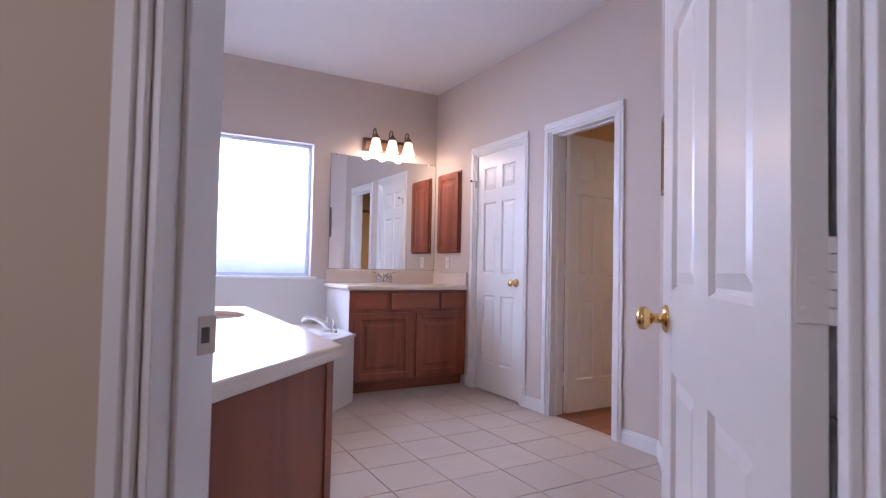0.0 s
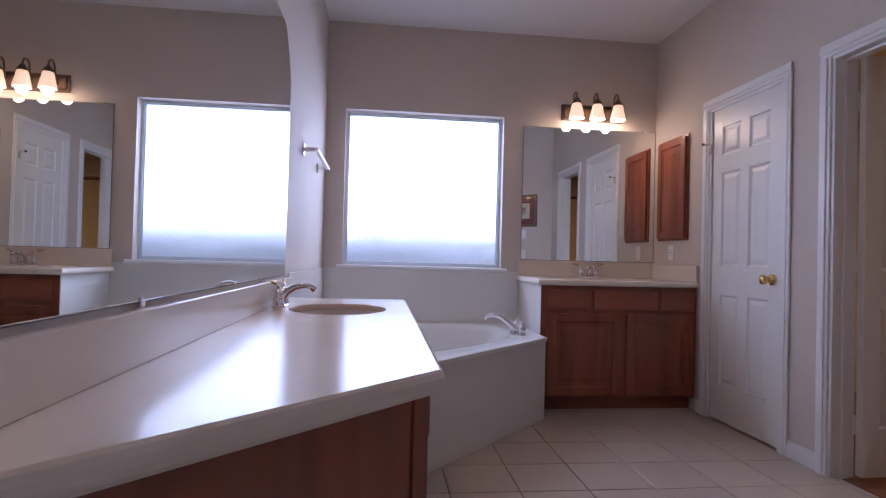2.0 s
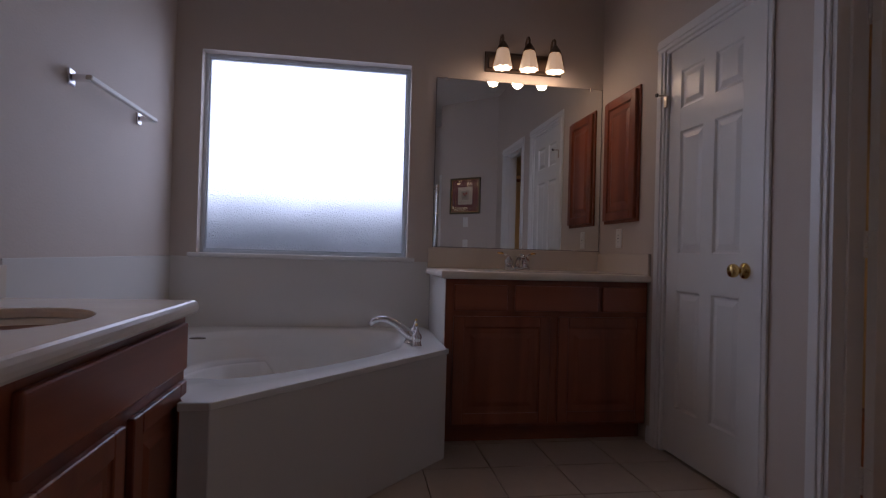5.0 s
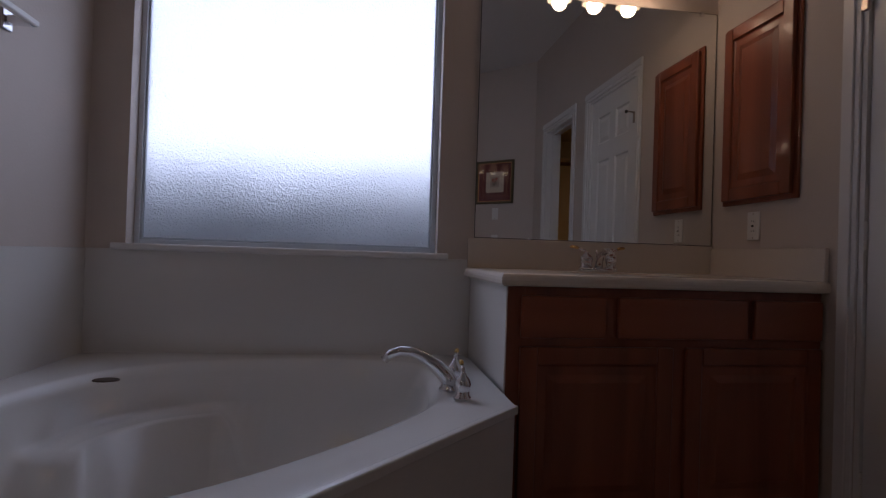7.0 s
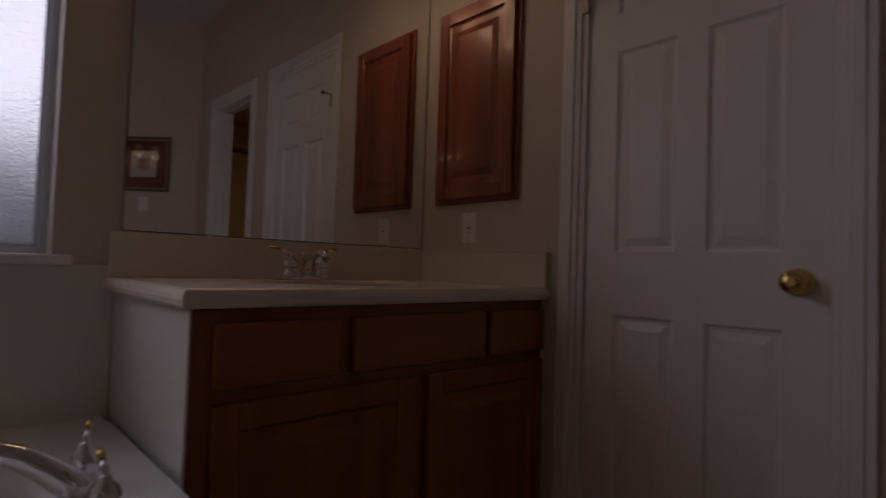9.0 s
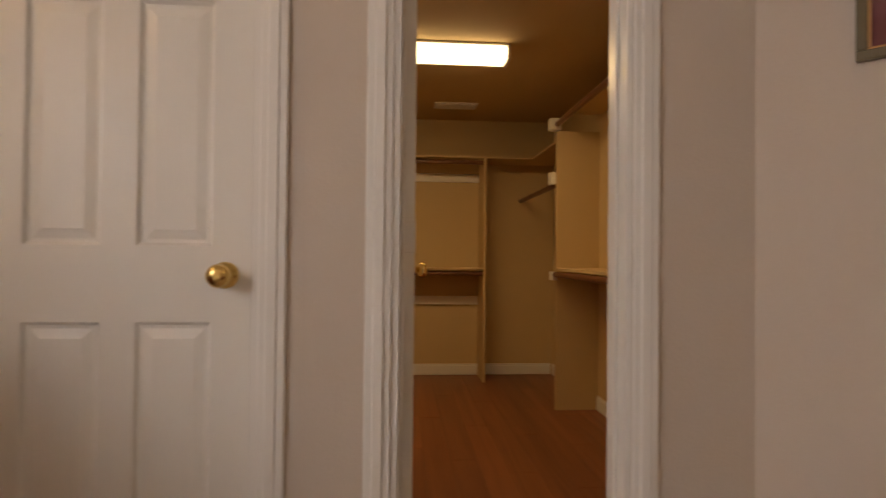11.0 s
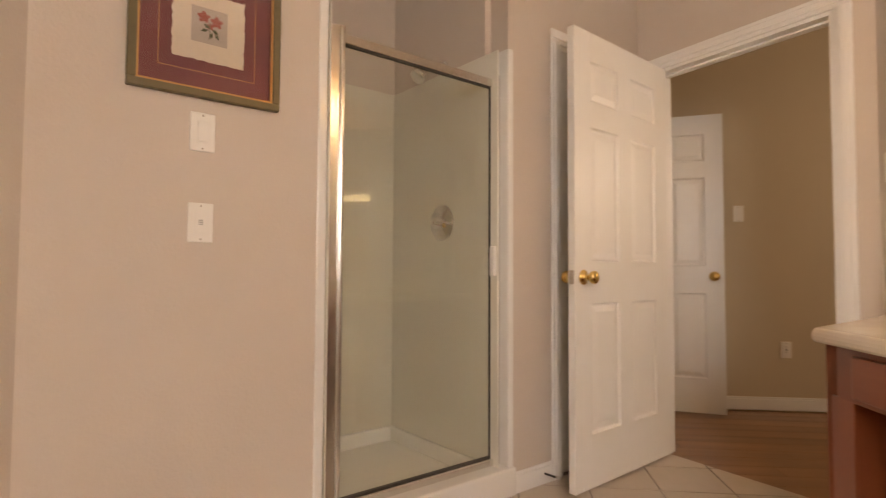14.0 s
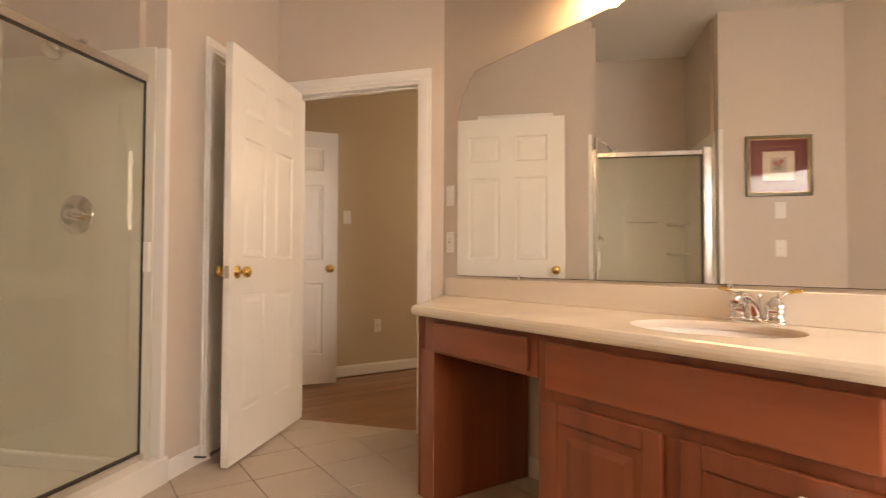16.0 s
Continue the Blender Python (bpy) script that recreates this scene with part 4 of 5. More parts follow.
def wall_plate(name, m, label, kind):
    """A cover plate with a rocker switch or a socket; x across, y out of the wall, z up."""
    p = thing(name, m, label, "wall switch" if kind == "switch" else "outlet")
    part("cover", box(-0.035, 0.035, 0.0005, 0.006, -0.057, 0.057, bevel=0.0025), M_PLASTIC, p)
    part("insert", box(-0.0165, 0.0165, 0.006, 0.0075, -0.033, 0.033, bevel=0.0006), M_PLASTIC, p)
    if kind == "switch":
        bm = box(-0.0145, 0.0145, 0.0075, 0.0105, -0.030, 0.030, bevel=0.002)
        part("rocker", bm, M_PLASTIC, p)
    elif kind == "timer":
        for i in range(3):
            part("mark", box(-0.006, 0.006, 0.0075, 0.0083, -0.006 + i * 0.006, -0.0045 + i * 0.006), M_SLOT, p)
    else:
        for z in (-0.019, 0.019):
            for x in (-0.006, 0.006):
                part("slot", box(x - 0.001, x + 0.001, 0.0074, 0.0078, z - 0.004, z + 0.004), M_SLOT, p)
        part("test_button", box(-0.006, 0.006, 0.0075, 0.0090, -0.004, 0.004, bevel=0.0006), M_SLOT, p)
    for z in (-0.048, 0.048):
        part("screw", lathe([(0.003, 0), (0.003, 0.0012)], 8, m=pose(0, 0.006, z, -90)), M_NICKEL, p)
    return p


def on_wall(m, u, z):
    return m @ pose(u, 0, z, 0, 0, 180)


U_PIC = 2.195
wall_plate("wall_switch", on_wall(F_SHOWER, 2.206, 1.348), "white rocker switch below the framed picture", "switch")
wall_plate("wall_switch", on_wall(F_SHOWER, 2.206, 1.085), "white timer switch low on the slanting wall", "timer")
wall_plate("wall_switch", on_wall(F_LEFT, 3.670, 1.350), "white rocker switch beside the long mirror", "switch")
wall_plate("outlet", on_wall(F_LEFT, 3.670, 1.090), "white wall outlet beside the long mirror", "outlet")
wall_plate("outlet", on_wall(F_RIGHT, 0.270, 1.085), "white wall outlet below the wooden wall cabinet", "outlet")

# ---- framed picture ----
pc = thing("framed_picture", F_SHOWER @ pose(U_PIC, 0, 1.656, 0, 0, 180) @ Matrix.Scale(0.95, 4), "square botanical rose print with a wine mat in an olive frame", "picture")


def ring_frame(half, width, y0, y1, bevel):
    bm = bmesh.new()
    for q in ((-half, half, -half, -half + width), (-half, half, half - width, half), (-half, -half + width, -half + width, half - width), (half - width, half, -half + width, half - width)):
        box(q[0], q[1], y0, y1, q[2], q[3], bevel=bevel, bm=bm)
    return bm


part("frame", ring_frame(0.222, 0.024, 0.001, 0.024, 0.003), M_OLIVE, pc, "olive-green wooden frame")
part("gilt_edge", ring_frame(0.199, 0.007, 0.004, 0.019, 0.001), M_GOLD, pc, "thin gilt inner edge")
part("mat", box(-0.194, 0.194, 0.003, 0.008, -0.194, 0.194), M_MAT, pc, "wine-red mat")
part("mat_line", ring_frame(0.142, 0.0018, 0.0075, 0.0086, 0.0), M_GOLD, pc, "fine gold line")
rng = random.Random(3)
outline = []
for i in range(80):
    s, f = divmod(i, 20)
    f = f / 20 * 2 - 1
    r = 0.106 + rng.uniform(-0.0025, 0.0025)
    x, z = ((f, -1), (1, f), (-f, 1), (-1, -f))[s]
    outline.append((x * r, z * r))
bm = bmesh.new()
lo = [bm.verts.new((x, 0.0082, z)) for x, z in outline]
hi = [bm.verts.new((x, 0.0098, z)) for x, z in outline]
bm.faces.new(hi)
for i in range(80):
    bm.faces.new((lo[i], lo[(i + 1) % 80], hi[(i + 1) % 80], hi[i]))
part("paper", bm, M_PAPER, pc, "cream deckle-edged paper")
part("print", box(-0.053, 0.053, 0.0099, 0.0104, -0.050, 0.060), M_PRINT, pc)
for x, z, r in ((-0.018, 0.030, 0.016), (0.020, 0.022, 0.016), (0.002, 0.005, 0.009)):
    bm = bmesh.new()
    vs = [bm.verts.new((x + (r + 0.25 * r * math.sin(5 * a)) * math.cos(a), 0.0108, z + (r + 0.25 * r * math.sin(5 * a)) * math.sin(a))) for a in [2 * math.pi * k / 24 for k in range(24)]]
    bm.faces.new(vs)
    part("rose", bm, M_ROSE, pc, "faded red rose")
bm = bmesh.new()
for x, z, a in ((-0.015, -0.010, 200), (0.016, -0.008, -30), (0.004, -0.024, 250), (0.022, -0.022, -60), (-0.008, 0.004, 150)):
    d = Vector((math.cos(radians(a)), 0, math.sin(radians(a))))
    s = Vector((-d.z, 0, d.x))
    p = Vector((x, 0.0108, z))
    bm.faces.new([bm.verts.new(p + d * u + s * v) for u, v in ((-0.012, 0), (0, 0.006), (0.012, 0), (0, -0.006))])
box(-0.001, 0.001, 0.0105, 0.0109, -0.035, 0.020, bm=bm)
part("leaves", bm, M_LEAF, pc, "dark green leaves")
pg = part("glazing", box(-0.193, 0.193, 0.0135, 0.0150, -0.193, 0.193), M_PGLASS, pc, "clear picture glass")
pg.visible_shadow = False
# ---- shower ----
SU0, SU1, SD = 0.985, 1.790, 0.84      # inside faces along the wall, and depth
SM = F_SHOWER
b = box(SU0 - 0.11, SU0 - 0.004, 0.11, SD + 0.12, -0.02, CEIL)
b.transform(SM)
structure("shower_wall_side", b, M_WALL, "painted side wall of the shower alcove", "wall")
b = box(SU1 + 0.004, SU1 + 0.11, 0.11, SD + 0.12, -0.02, CEIL)
b.transform(SM)
structure("shower_wall_other_side", b, M_WALL, "painted side wall of the shower alcove", "wall")
b = box(SU0 - 0.004, SU1 + 0.004, SD + 0.004, SD + 0.12, -0.02, CEIL)
b.transform(SM)
structure("shower_wall_back", b, M_WALL, "painted back wall of the shower alcove", "wall")

sh = thing("shower_stall", SM, "off-white moulded shower stall with a raised pan", "shower")
bm = bmesh.new()
box(SU0 - 0.004, SU0 + 0.004, 0.02, SD, 0.10, 1.92, bevel=0.002, bm=bm)
part("side_wall_panel", bm, M_SHOWER, sh)
part("side_wall_panel", box(SU1 - 0.004, SU1 + 0.004, 0.02, SD, 0.10, 1.92, bevel=0.002), M_SHOWER, sh)
part("back_wall_panel", box(SU0 + 0.004, SU1 - 0.004, SD - 0.006, SD + 0.003, 0.10, 1.92, bevel=0.002), M_SHOWER, sh)
part("pan", box(SU0 - 0.003, SU1 + 0.003, 0.09, SD - 0.002, 0.0, 0.055), M_ACRYL, sh)
bm = box(SU0 + 0.004, SU0 + 0.035, 0.09, SD - 0.008, 0.05, 0.125, bevel=0.010, segments=2)
box(SU1 - 0.035, SU1 - 0.004, 0.09, SD - 0.008, 0.05, 0.125, bevel=0.010, segments=2, bm=bm)
box(SU0 + 0.03, SU1 - 0.03, SD - 0.045, SD - 0.008, 0.05, 0.125, bevel=0.010, segments=2, bm=bm)
part("pan_cove", bm, M_ACRYL, sh)
part("threshold", box(SH[0] - 0.035, SH[1] + 0.035, -0.020, 0.10, -0.004, 0.118, bevel=0.010, segments=3), M_ACRYL, sh, "white rounded threshold")
for z in (1.05, 1.30):
    part("corner_shelf", box(SU1 - 0.16, SU1 - 0.006, SD - 0.16, SD - 0.008, z, z + 0.02, bevel=0.006), M_SHOWER, sh)
part("grab_bar", tube([(1.30, SD - 0.008, 1.33), (1.30, SD - 0.04, 1.33), (1.55, SD - 0.04, 1.33), (1.55, SD - 0.008, 1.33)], 0.007, 10), M_CHROME, sh, "thin chrome bar", smooth=True)
# white side returns of the opening
for u0, u1 in ((SH[0] - 0.028, SH[0] + 0.004), (SH[1] - 0.004, SH[1] + 0.028)):
    part("edge_trim", box(u0, u1, -0.006, 0.112, 0.10, 1.93, bevel=0.005, segments=2), M_ACRYL, sh, "white rounded edge flange")

sd = thing("shower_door", SM, "framed clear-glass shower door with polished metal frame", "shower door")
FR, FY0, FY1 = 0.034, 0.055, 0.087
RT = 1.800
for u0, u1 in ((SH[0] + 0.005, SH[0] + 0.005 + FR), (SH[1] - 0.005 - FR - 0.058, SH[1] - 0.005)):
    bm = box(u0, u1, FY0 - 0.006, FY1, 0.119, RT + 0.02, bevel=0.003)
    for k in (u0 + 0.012, u1 - 0.012):
        tube([(k, FY0 - 0.006, 0.12), (k, FY0 - 0.006, RT + 0.018)], 0.011, 12, bm=bm)
    part("wall_post", bm, M_ALU, sd, "polished metal post")
g0, g1 = SH[0] + 0.005 + FR, SH[1] - 0.063 - FR
part("head_rail", box(g0, g1, FY0, FY1, RT - 0.035, RT, bevel=0.003), M_ALU, sd, "polished metal head rail")
bm = box(g0, g1, FY0 - 0.010, FY1, 0.119, 0.150, bevel=0.004)
part("bottom_rail", bm, M_ALU, sd)
bm = bmesh.new()
for q in ((g0, g0 + 0.006, 0.15, RT - 0.035), (g1 - 0.006, g1, 0.15, RT - 0.035), (g0 + 0.006, g1 - 0.006, 0.15, 0.156), (g0 + 0.006, g1 - 0.006, RT - 0.041, RT - 0.035)):
    box(q[0], q[1], FY0 + 0.008, FY1 - 0.008, q[2], q[3], bm=bm)
part("gasket", bm, M_SLOT, sd, "dark rubber gasket")
gl = part("pane", box(g0 + 0.005, g1 - 0.005, 0.068, 0.073, 0.155, RT - 0.040), M_SGLASS, sd, "clear greenish glass pane")
gl.visible_shadow = False
part("pull", box(g0 + 0.002, g0 + 0.022, FY0 - 0.028, FY0 - 0.001, 0.93, 1.06, bevel=0.003), M_PLASTIC, sd, "pale pull handle")

# valve, head and arm on the shower's side wall
vm = SM @ pose(SU0 + 0.0045, 0.405, 1.185, 0, 90, 0)
vv = thing("shower_valve", vm, "round chrome shower valve with a lever", "shower valve")
part("escutcheon", lathe([(0.088, 0), (0.088, 0.004), (0.080, 0.010), (0.030, 0.014), (0.026, 0.050), (0.018, 0.056), (0.003, 0.057)], 32), M_CHROME, vv, smooth=True)
part("lever", tube([(0, 0, 0.048), (0.004, -0.030, 0.056), (0.010, -0.085, 0.060)], [0.010, 0.008, 0.006]), M_CHROME, vv, smooth=True)
part("lever_tip", tube([(0.012, -0.085, 0.060), (0.030, -0.092, 0.060)], [0.006, 0.007]), M_BRASS, vv, "brass lever tip", smooth=True)
hm = SM @ pose(SU0 + 0.0045, 0.395, 1.955)
hd = thing("overhead_shower", hm, "chrome shower head on a bent arm", "shower head")
part("flange", lathe([(0.028, 0), (0.026, 0.006), (0.012, 0.010)], 18, m=pose(0, 0, 0, 0, 90)), M_CHROME, hd, smooth=True)
part("arm", tube([(0.005, 0, 0), (0.05, 0, 0.0), (0.09, 0, -0.015), (0.12, 0, -0.045)], 0.009, 10), M_CHROME, hd, smooth=True)
part("head", lathe([(0.012, 0.0), (0.016, 0.018), (0.030, 0.040), (0.040, 0.056), (0.040, 0.070), (0.034, 0.074), (0.003, 0.074)], 22, m=pose(0.115, 0, -0.040, 0, 140)), M_CHROME, hd, smooth=True)

# door stop on the baseboard
ds = thing("door_stop", SM @ pose(0.722, -0.012, 0.045), "small spring door stop on the baseboard", "door stop")
part("spring", tube([(0, 0, 0), (0.0, -0.07, 0.002)], 0.005, 8), M_SLOT, ds)
part("tip", tube([(0, -0.068, 0.002), (0, -0.082, 0.002)], 0.008, 10), M_RUBBER, ds)

# ---- linen cupboard and the closed cupboard: backs ----
b = box(LIN[0] - 0.05, LIN[1] + 0.05, 0.115, 0.135, -0.02, CEIL)
b.transform(SM)
structure("linen_back", b, M_WALL, "plain back wall behind the linen door", "wall")
b = box(0.0, 1.55, 0.125, 0.145, -0.02, CEIL)
b.transform(F_RIGHT)
structure("cupboard_back", b, M_WALL, "plain wall behind the closed door", "wall")

# ---- walk-in closet ----
CX1, CY0, CY1 = 5.75, -3.03, -0.10
CCEIL = 2.11
CPX, RODY = 4.69, CY0 + 0.28
structure("closet_wall_back", box(CX1, CX1 + 0.1, CY0 - 0.1, CY1 + 0.1, -0.02, CEIL), M_CLOSET, "yellowish painted back wall of the closet", "wall")
structure("closet_wall_side", box(W + 0.12, CX1, CY0 - 0.1, CY0, -0.02, CEIL), M_CLOSET, "yellowish painted side wall of the closet", "wall")
structure("closet_wall_far_side", box(W + 0.15, CX1, CY1, CY1 + 0.1, -0.02, CEIL), M_CLOSET, "yellowish painted side wall of the closet", "wall")
structure("closet_wall_front", box(W + 0.121, W + 0.128, CY0, -CLO[1] - 0.001, -0.02, CEIL), M_CLOSET, "yellowish painted front wall of the closet", "wall")
structure("closet_wall_front_other", box(W + 0.146, W + 0.152, -1.55, CY1, -0.02, CEIL), M_CLOSET, "yellowish painted front wall of the closet", "wall")
closet_floor = structure("closet_floor", box(W + 0.056, CX1, CY0, CY1, -0.05, -0.010), M_GROUT, "reddish-brown wooden closet floor", "floor")
for m, u0, u1 in ((frame_at((CX1, 0), (0, -1), (1, 0)), 0.2, 3.01), (frame_at((0, CY0), (1, 0), (0, -1)), W + 0.13, CX1 - 0.02)):
    baseboard(m, u0, u1)
# a short partition at the long side, with shelves and rods
structure("closet_partition", box(CPX - 0.012, CPX + 0.012, CY0 + 0.001, RODY, 0.0, 1.79, bevel=0.001), M_CLOSET, "short painted partition between closet bays", "partition")


def shelf_unit(name, label, shelf, rods, cleats):
    th = thing(name, pose(0, 0, 0), label, "closet shelf", group="closet shelves")
    part("shelf", box(*shelf, bevel=0.002), M_CLOSET, th)
    for p, q in rods:
        part("rod", tube([p, q], 0.017, 12), M_ROD, th, "dark wooden hanging rod")
    for c in cleats:
        part("cleat", box(*c, bevel=0.002), M_TRIM, th, "white painted cleat")
    return th


shelf_unit("closet_shelf", "painted closet shelf with a dark rod near the door", (W + 0.13, CPX - 0.013, CY0 + 0.001, RODY + 0.005, 0.890, 0.910), [((W + 0.14, RODY + 0.012, 0.868), (CPX + 0.03, RODY + 0.012, 0.868))], [(CPX - 0.03, CPX + 0.05, RODY + 0.001, RODY + 0.030, 0.83, 0.885)])
shelf_unit("closet_shelf", "high painted closet shelf with a dark rod near the door", (W + 0.13, CPX - 0.013, CY0 + 0.001, CY0 + 0.20, 1.90, 1.915), [((W + 0.14, RODY, 1.835), (CPX + 0.02, RODY, 1.835))], [(CPX - 0.012, CPX + 0.05, RODY - 0.03, RODY + 0.045, 1.80, 1.875)])
shelf_unit("closet_shelf", "painted closet shelf with a dark rod in the far bay", (CPX + 0.013, CX1 - 0.001, CY0 + 0.001, CY0 + 0.25, 1.745, 1.76), [((CPX + 0.013, RODY, 1.445), (CX1 - 0.002, RODY, 1.445))], [(CPX + 0.012, CPX + 0.07, RODY - 0.06, RODY + 0.035, 1.45, 1.53)])
# back wall bays
structure("closet_upright", box(CX1 - 0.30, CX1 - 0.001, -2.415, -2.395, 0.0, 1.744, bevel=0.001), M_CLOSET, "slim painted upright panel against the closet's back wall", "partition")
shelf_unit("closet_shelf", "high painted shelf with a dark rod on the back wall", (CX1 - 0.30, CX1 - 0.001, CY0 + 0.252, -0.15, 1.745, 1.76), [((CX1 - 0.27, -2.394, 1.715), (CX1 - 0.27, -0.16, 1.715))], [(CX1 - 0.022, CX1 - 0.001, -2.394, -0.2, 1.59, 1.66)])
shelf_unit("closet_shelf", "low painted shelf with a dark rod on the back wall", (CX1 - 0.30, CX1 - 0.001, -2.394, -0.15, 0.872, 0.887), [((CX1 - 0.27, -2.394, 0.845), (CX1 - 0.27, -0.16, 0.845))], [(CX1 - 0.022, CX1 - 0.001, -2.394, -0.2, 0.58, 0.65)])
structure("closet_ceiling", box(W + 0.125, CX1, CY0, CY1, CCEIL, CCEIL + 0.05), M_CLOSET, "painted closet ceiling", "ceiling")
# ceiling lamp and vent
cl = thing("ceiling_light", pose(4.15, -1.70, CCEIL), "long fluorescent ceiling light with a glowing diffuser", "ceiling lamp")
part("housing", box(-0.07, 0.07, -0.62, 0.62, -0.012, 0.0, bevel=0.003), M_TRIM, cl)
part("diffuser", box(-0.065, 0.065, -0.61, 0.61, -0.085, -0.012, bevel=0.014, segments=2), M_TUBE, cl, "glowing ribbed diffuser")
for y in (-0.615, 0.615):
    part("end_cap", box(-0.068, 0.068, y - 0.008, y + 0.008, -0.088, -0.010, bevel=0.003), M_TRIM, cl)
lamp_area("closet_tube_light", pose(4.15, -1.70, CCEIL - 0.095), 0.12, 1.15, 21, (1.0, 0.74, 0.36))
cv = thing("ceiling_vent", pose(5.30, -2.15, CCEIL), "white metal ceiling air vent", "vent")
part("vent_frame", box(-0.08, 0.08, -0.16, 0.16, -0.008, 0.0, bevel=0.002), M_TRIM, cv)
for i in range(5):
    part("slat", box(-0.055 + i * 0.024, -0.043 + i * 0.024, -0.14, 0.14, -0.016, -0.008, bevel=0.001), M_TRIM, cv)

# ---- hall outside the entry ----
structure("hall_wall_back", box(-3.2, 2.3, -5.67, -5.55, -0.02, CEIL), M_HALL, "tan painted hall wall", "wall")
structure("hall_wall_left", box(-2.6, -2.5, -5.55, -3.03, -0.02, CEIL), M_HALL, "tan painted hall side wall", "wall")
structure("hall_wall_right", box(1.20, 1.30, -5.55, -4.95, -0.02, CEIL), M_HALL, "tan painted hall side wall", "wall")
structure("hall_wall_near", box(-2.5, -0.60, -3.13, -3.03, -0.02, CEIL), M_HALL, "tan painted hall wall", "wall")
b = box(L_ENTRY + 0.001, L_ENTRY + 0.9, 0.111, 0.118, -0.02, CEIL)
b.transform(F_ENTRY)
structure("hall_wall_entry", b, M_HALL, "tan painted hall face of the entry wall", "wall")
b = box(-0.88, DOOR_U[0] - 0.064, 0.1105, 0.114, -0.02, CEIL)
b.transform(F_ENTRY)
structure("hall_wall_entry_other", b, M_HALL, "tan painted hall face of the entry wall", "wall")
bm = box(-2.5, 2.3, -5.55, -3.13, -0.06, -0.0135)
hall_floor = structure("hall_floor", bm, M_GROUT, "brown wooden plank floor in the hall", "floor")
baseboard(frame_at((0, -5.55), (1, 0), (0, -1)), -2.5, 1.20)
baseboard(frame_at((-2.5, 0), (0, -1), (-1, 0)), 3.3, 5.53)
m = frame_at((0.700, -5.520, 0.012), (-0.97, 0.23), (0.23, 0.97))
panel_door("hall_door", m, 0.76, "white six-panel hall door standing ajar", hinges=False)
wall_plate("wall_switch", frame_at((-0.22, -5.549, 1.37), (-1, 0), (0, 1)), "white double switch on the hall wall", "switch")
wall_plate("outlet", frame_at((-0.52, -5.549, 0.417), (-1, 0), (0, 1)), "white wall outlet low on the hall wall", "outlet")

# ---- floor tiles ----


def clip_poly(poly, lines):
    """The part of a polygon on the inner side of all lines (nx, ny, d): n.p <= d."""
    for nx, ny, d in lines:
        out = []
        for i, p in enumerate(poly):
            q = poly[(i + 1) % len(poly)]
            sp, sq = nx * p[0] + ny * p[1] - d, nx * q[0] + ny * q[1] - d
            if sp <= 0:
                out.append(p)
            if sp * sq < 0:
                t = sp / (sp - sq)
                out.append((p[0] + t * (q[0] - p[0]), p[1] + t * (q[1] - p[1])))
        poly = out
        if len(poly) < 3:
            return []
    return poly


def area(poly):
    return 0.5 * abs(sum(p[0] * poly[i - 1][1] - p[1] * poly[i - 1][0] for i, p in enumerate(poly)))


def tile_mesh(points):
    b = bmesh.new()
    low = [b.verts.new((x, y, -0.0065)) for x, y in points]
    mid = [b.verts.new((x, y, -0.0016)) for x, y in points]
    top = [b.verts.new((x, y, 0.0)) for x, y in offset_poly(points, 0.0022)]
    k = len(points)
    for i in range(k):
        j = (i + 1) % k
        b.faces.new((low[i], low[j], mid[j], mid[i]))
        b.faces.new((mid[i], mid[j], top[j], top[i]))
    b.faces.new(top)
    me = bpy.data.meshes.new("tile")
    b.to_mesh(me)
    b.free()
    me.materials.append(M_TILE)
    return me


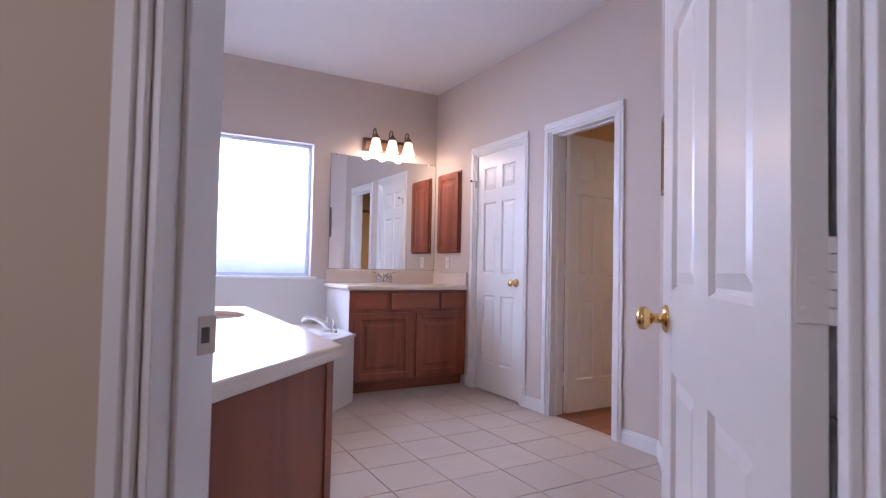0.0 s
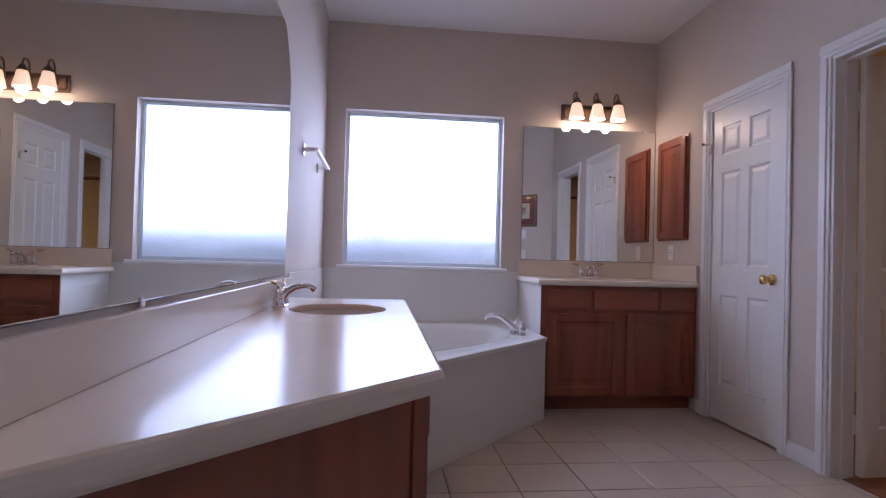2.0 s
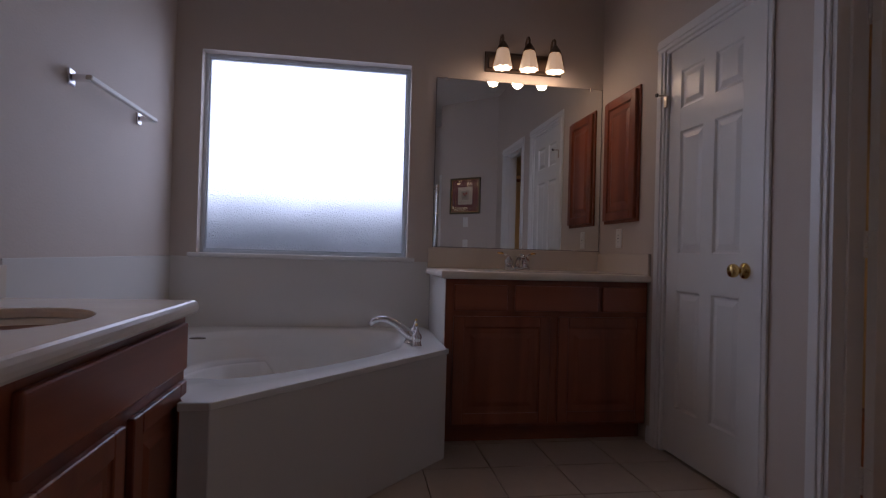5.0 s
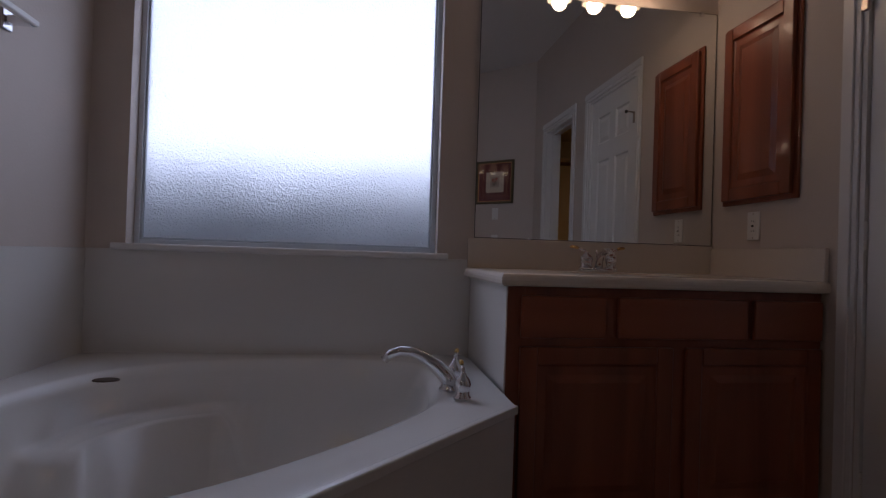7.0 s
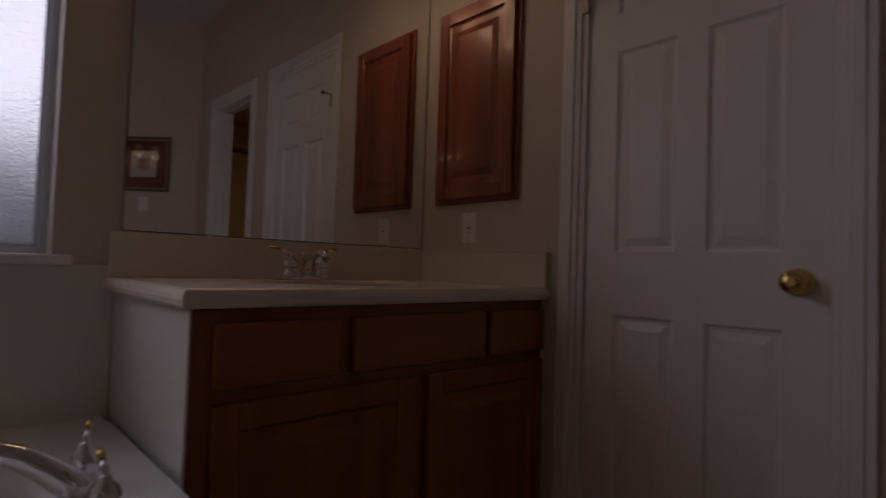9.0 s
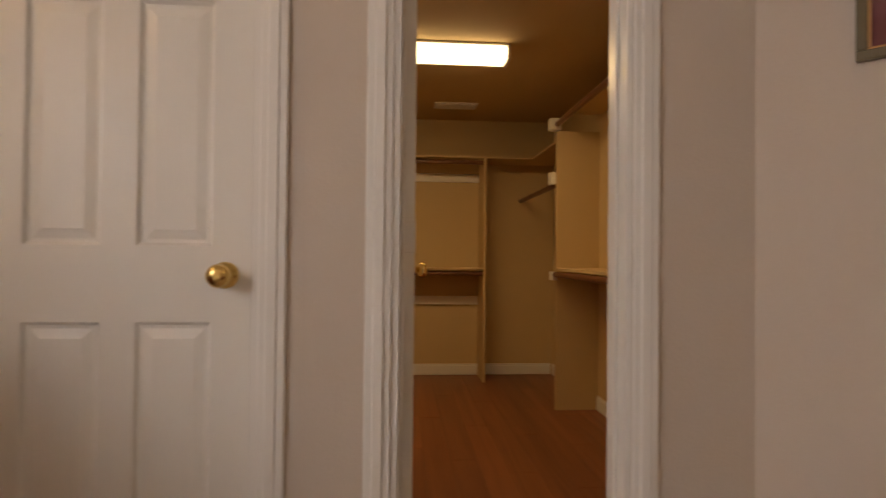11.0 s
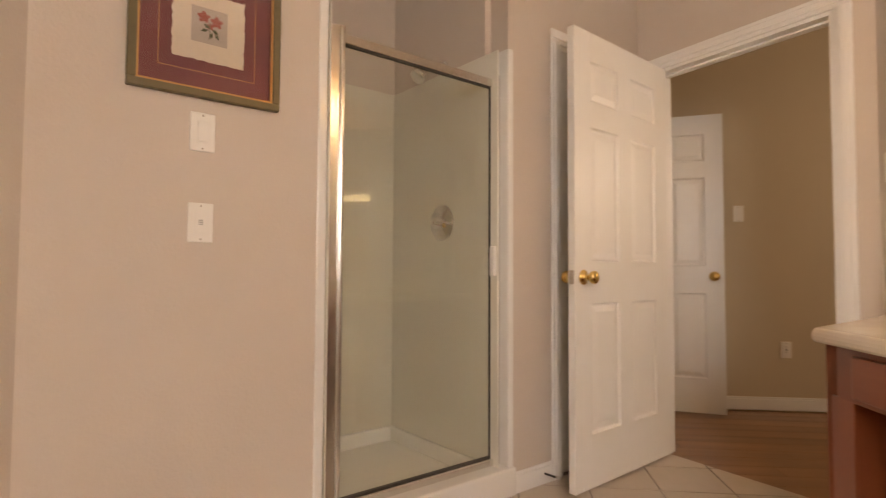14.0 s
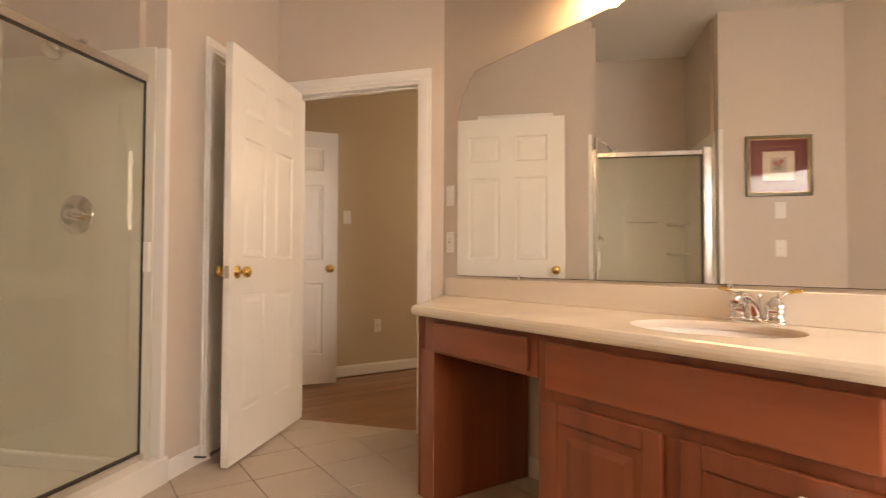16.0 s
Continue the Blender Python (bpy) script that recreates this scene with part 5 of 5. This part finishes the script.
lines = [(-1, 0, -0.012), (0, 1, -0.012), (1, 0, W + 0.045), (R2, -R2, 5.28 * R2 - 0.002), (-0.775, -0.632, 3.74 * 0.632 + 0.045)]
PITCH, GAP = 0.3095, 0.0055
whole = None
rng = random.Random(11)
for i in range(-6, 6):
    for j in range(-12, 8):
        x, y = 1.3765 + i * PITCH, -1.517 + j * PITCH
        h = PITCH - GAP
        full = [(0, 0), (h, 0), (h, h), (0, h)]
        cut = clip_poly([(x + a, y + b) for a, b in full], lines)
        if len(cut) < 3 or area(cut) < 0.0008:
            continue
        if abs(area(cut) - h * h) < 1e-6:
            whole = whole or tile_mesh(full)
            t = new("tile", whole)
            t.location = (x, y, rng.uniform(-0.0005, 0.0005))
        else:
            keep = []
            for p in cut:
                if not keep or (Vector(p) - Vector(keep[-1])).length > 0.004:
                    keep.append(p)
            if len(keep) < 3 or (Vector(keep[0]) - Vector(keep[-1])).length < 0.004:
                keep = keep[:-1]
            if len(keep) < 3:
                continue
            t = new("tile", tile_mesh([(p[0] - x, p[1] - y) for p in keep]))
            t.location = (x, y, 0)
        t.parent = floor


# ---- floor planks ----


def planks(parent, x0, x1, y0, y1, top, mat, long=1.22, wide=0.128, outside=None):
    """Boards with eased edges, staggered row by row; alike ones share a mesh."""
    made = {}
    row, y = 0, y0
    while y < y1 - 0.01:
        w = min(wide, y1 - y)
        x = x0 - (row * 0.43 % 1.0) * long
        while x < x1 - 0.01:
            a, b = max(x, x0), min(x + long, x1)
            if b - a > 0.02 and not (outside and outside(a, b, y, y + w)):
                key = (round(b - a, 3), round(w, 3))
                if key not in made:
                    me = bpy.data.meshes.new("plank")
                    bb = box(0, b - a - 0.0012, 0, w - 0.0012, -0.008, 0.0, bevel=0.0008)
                    bmesh.ops.recalc_face_normals(bb, faces=bb.faces)
                    bb.to_mesh(me)
                    bb.free()
                    me.materials.append(mat)
                    made[key] = me
                p = new("plank", made[key])
                p.location = (a, y, top)
                p.parent = parent
            x += long
        row, y = row + 1, y + wide


planks(closet_floor, W + 0.058, CX1 - 0.002, CY0 + 0.002, CY1 - 0.002, -0.0015, M_PLANKC)
planks(hall_floor, -2.49, 1.19, -5.54, -3.14, -0.0078, M_PLANK, outside=lambda a, b, c, d: (a + b) / 2 + (c + d) / 2 + 3.74 > 0.62)
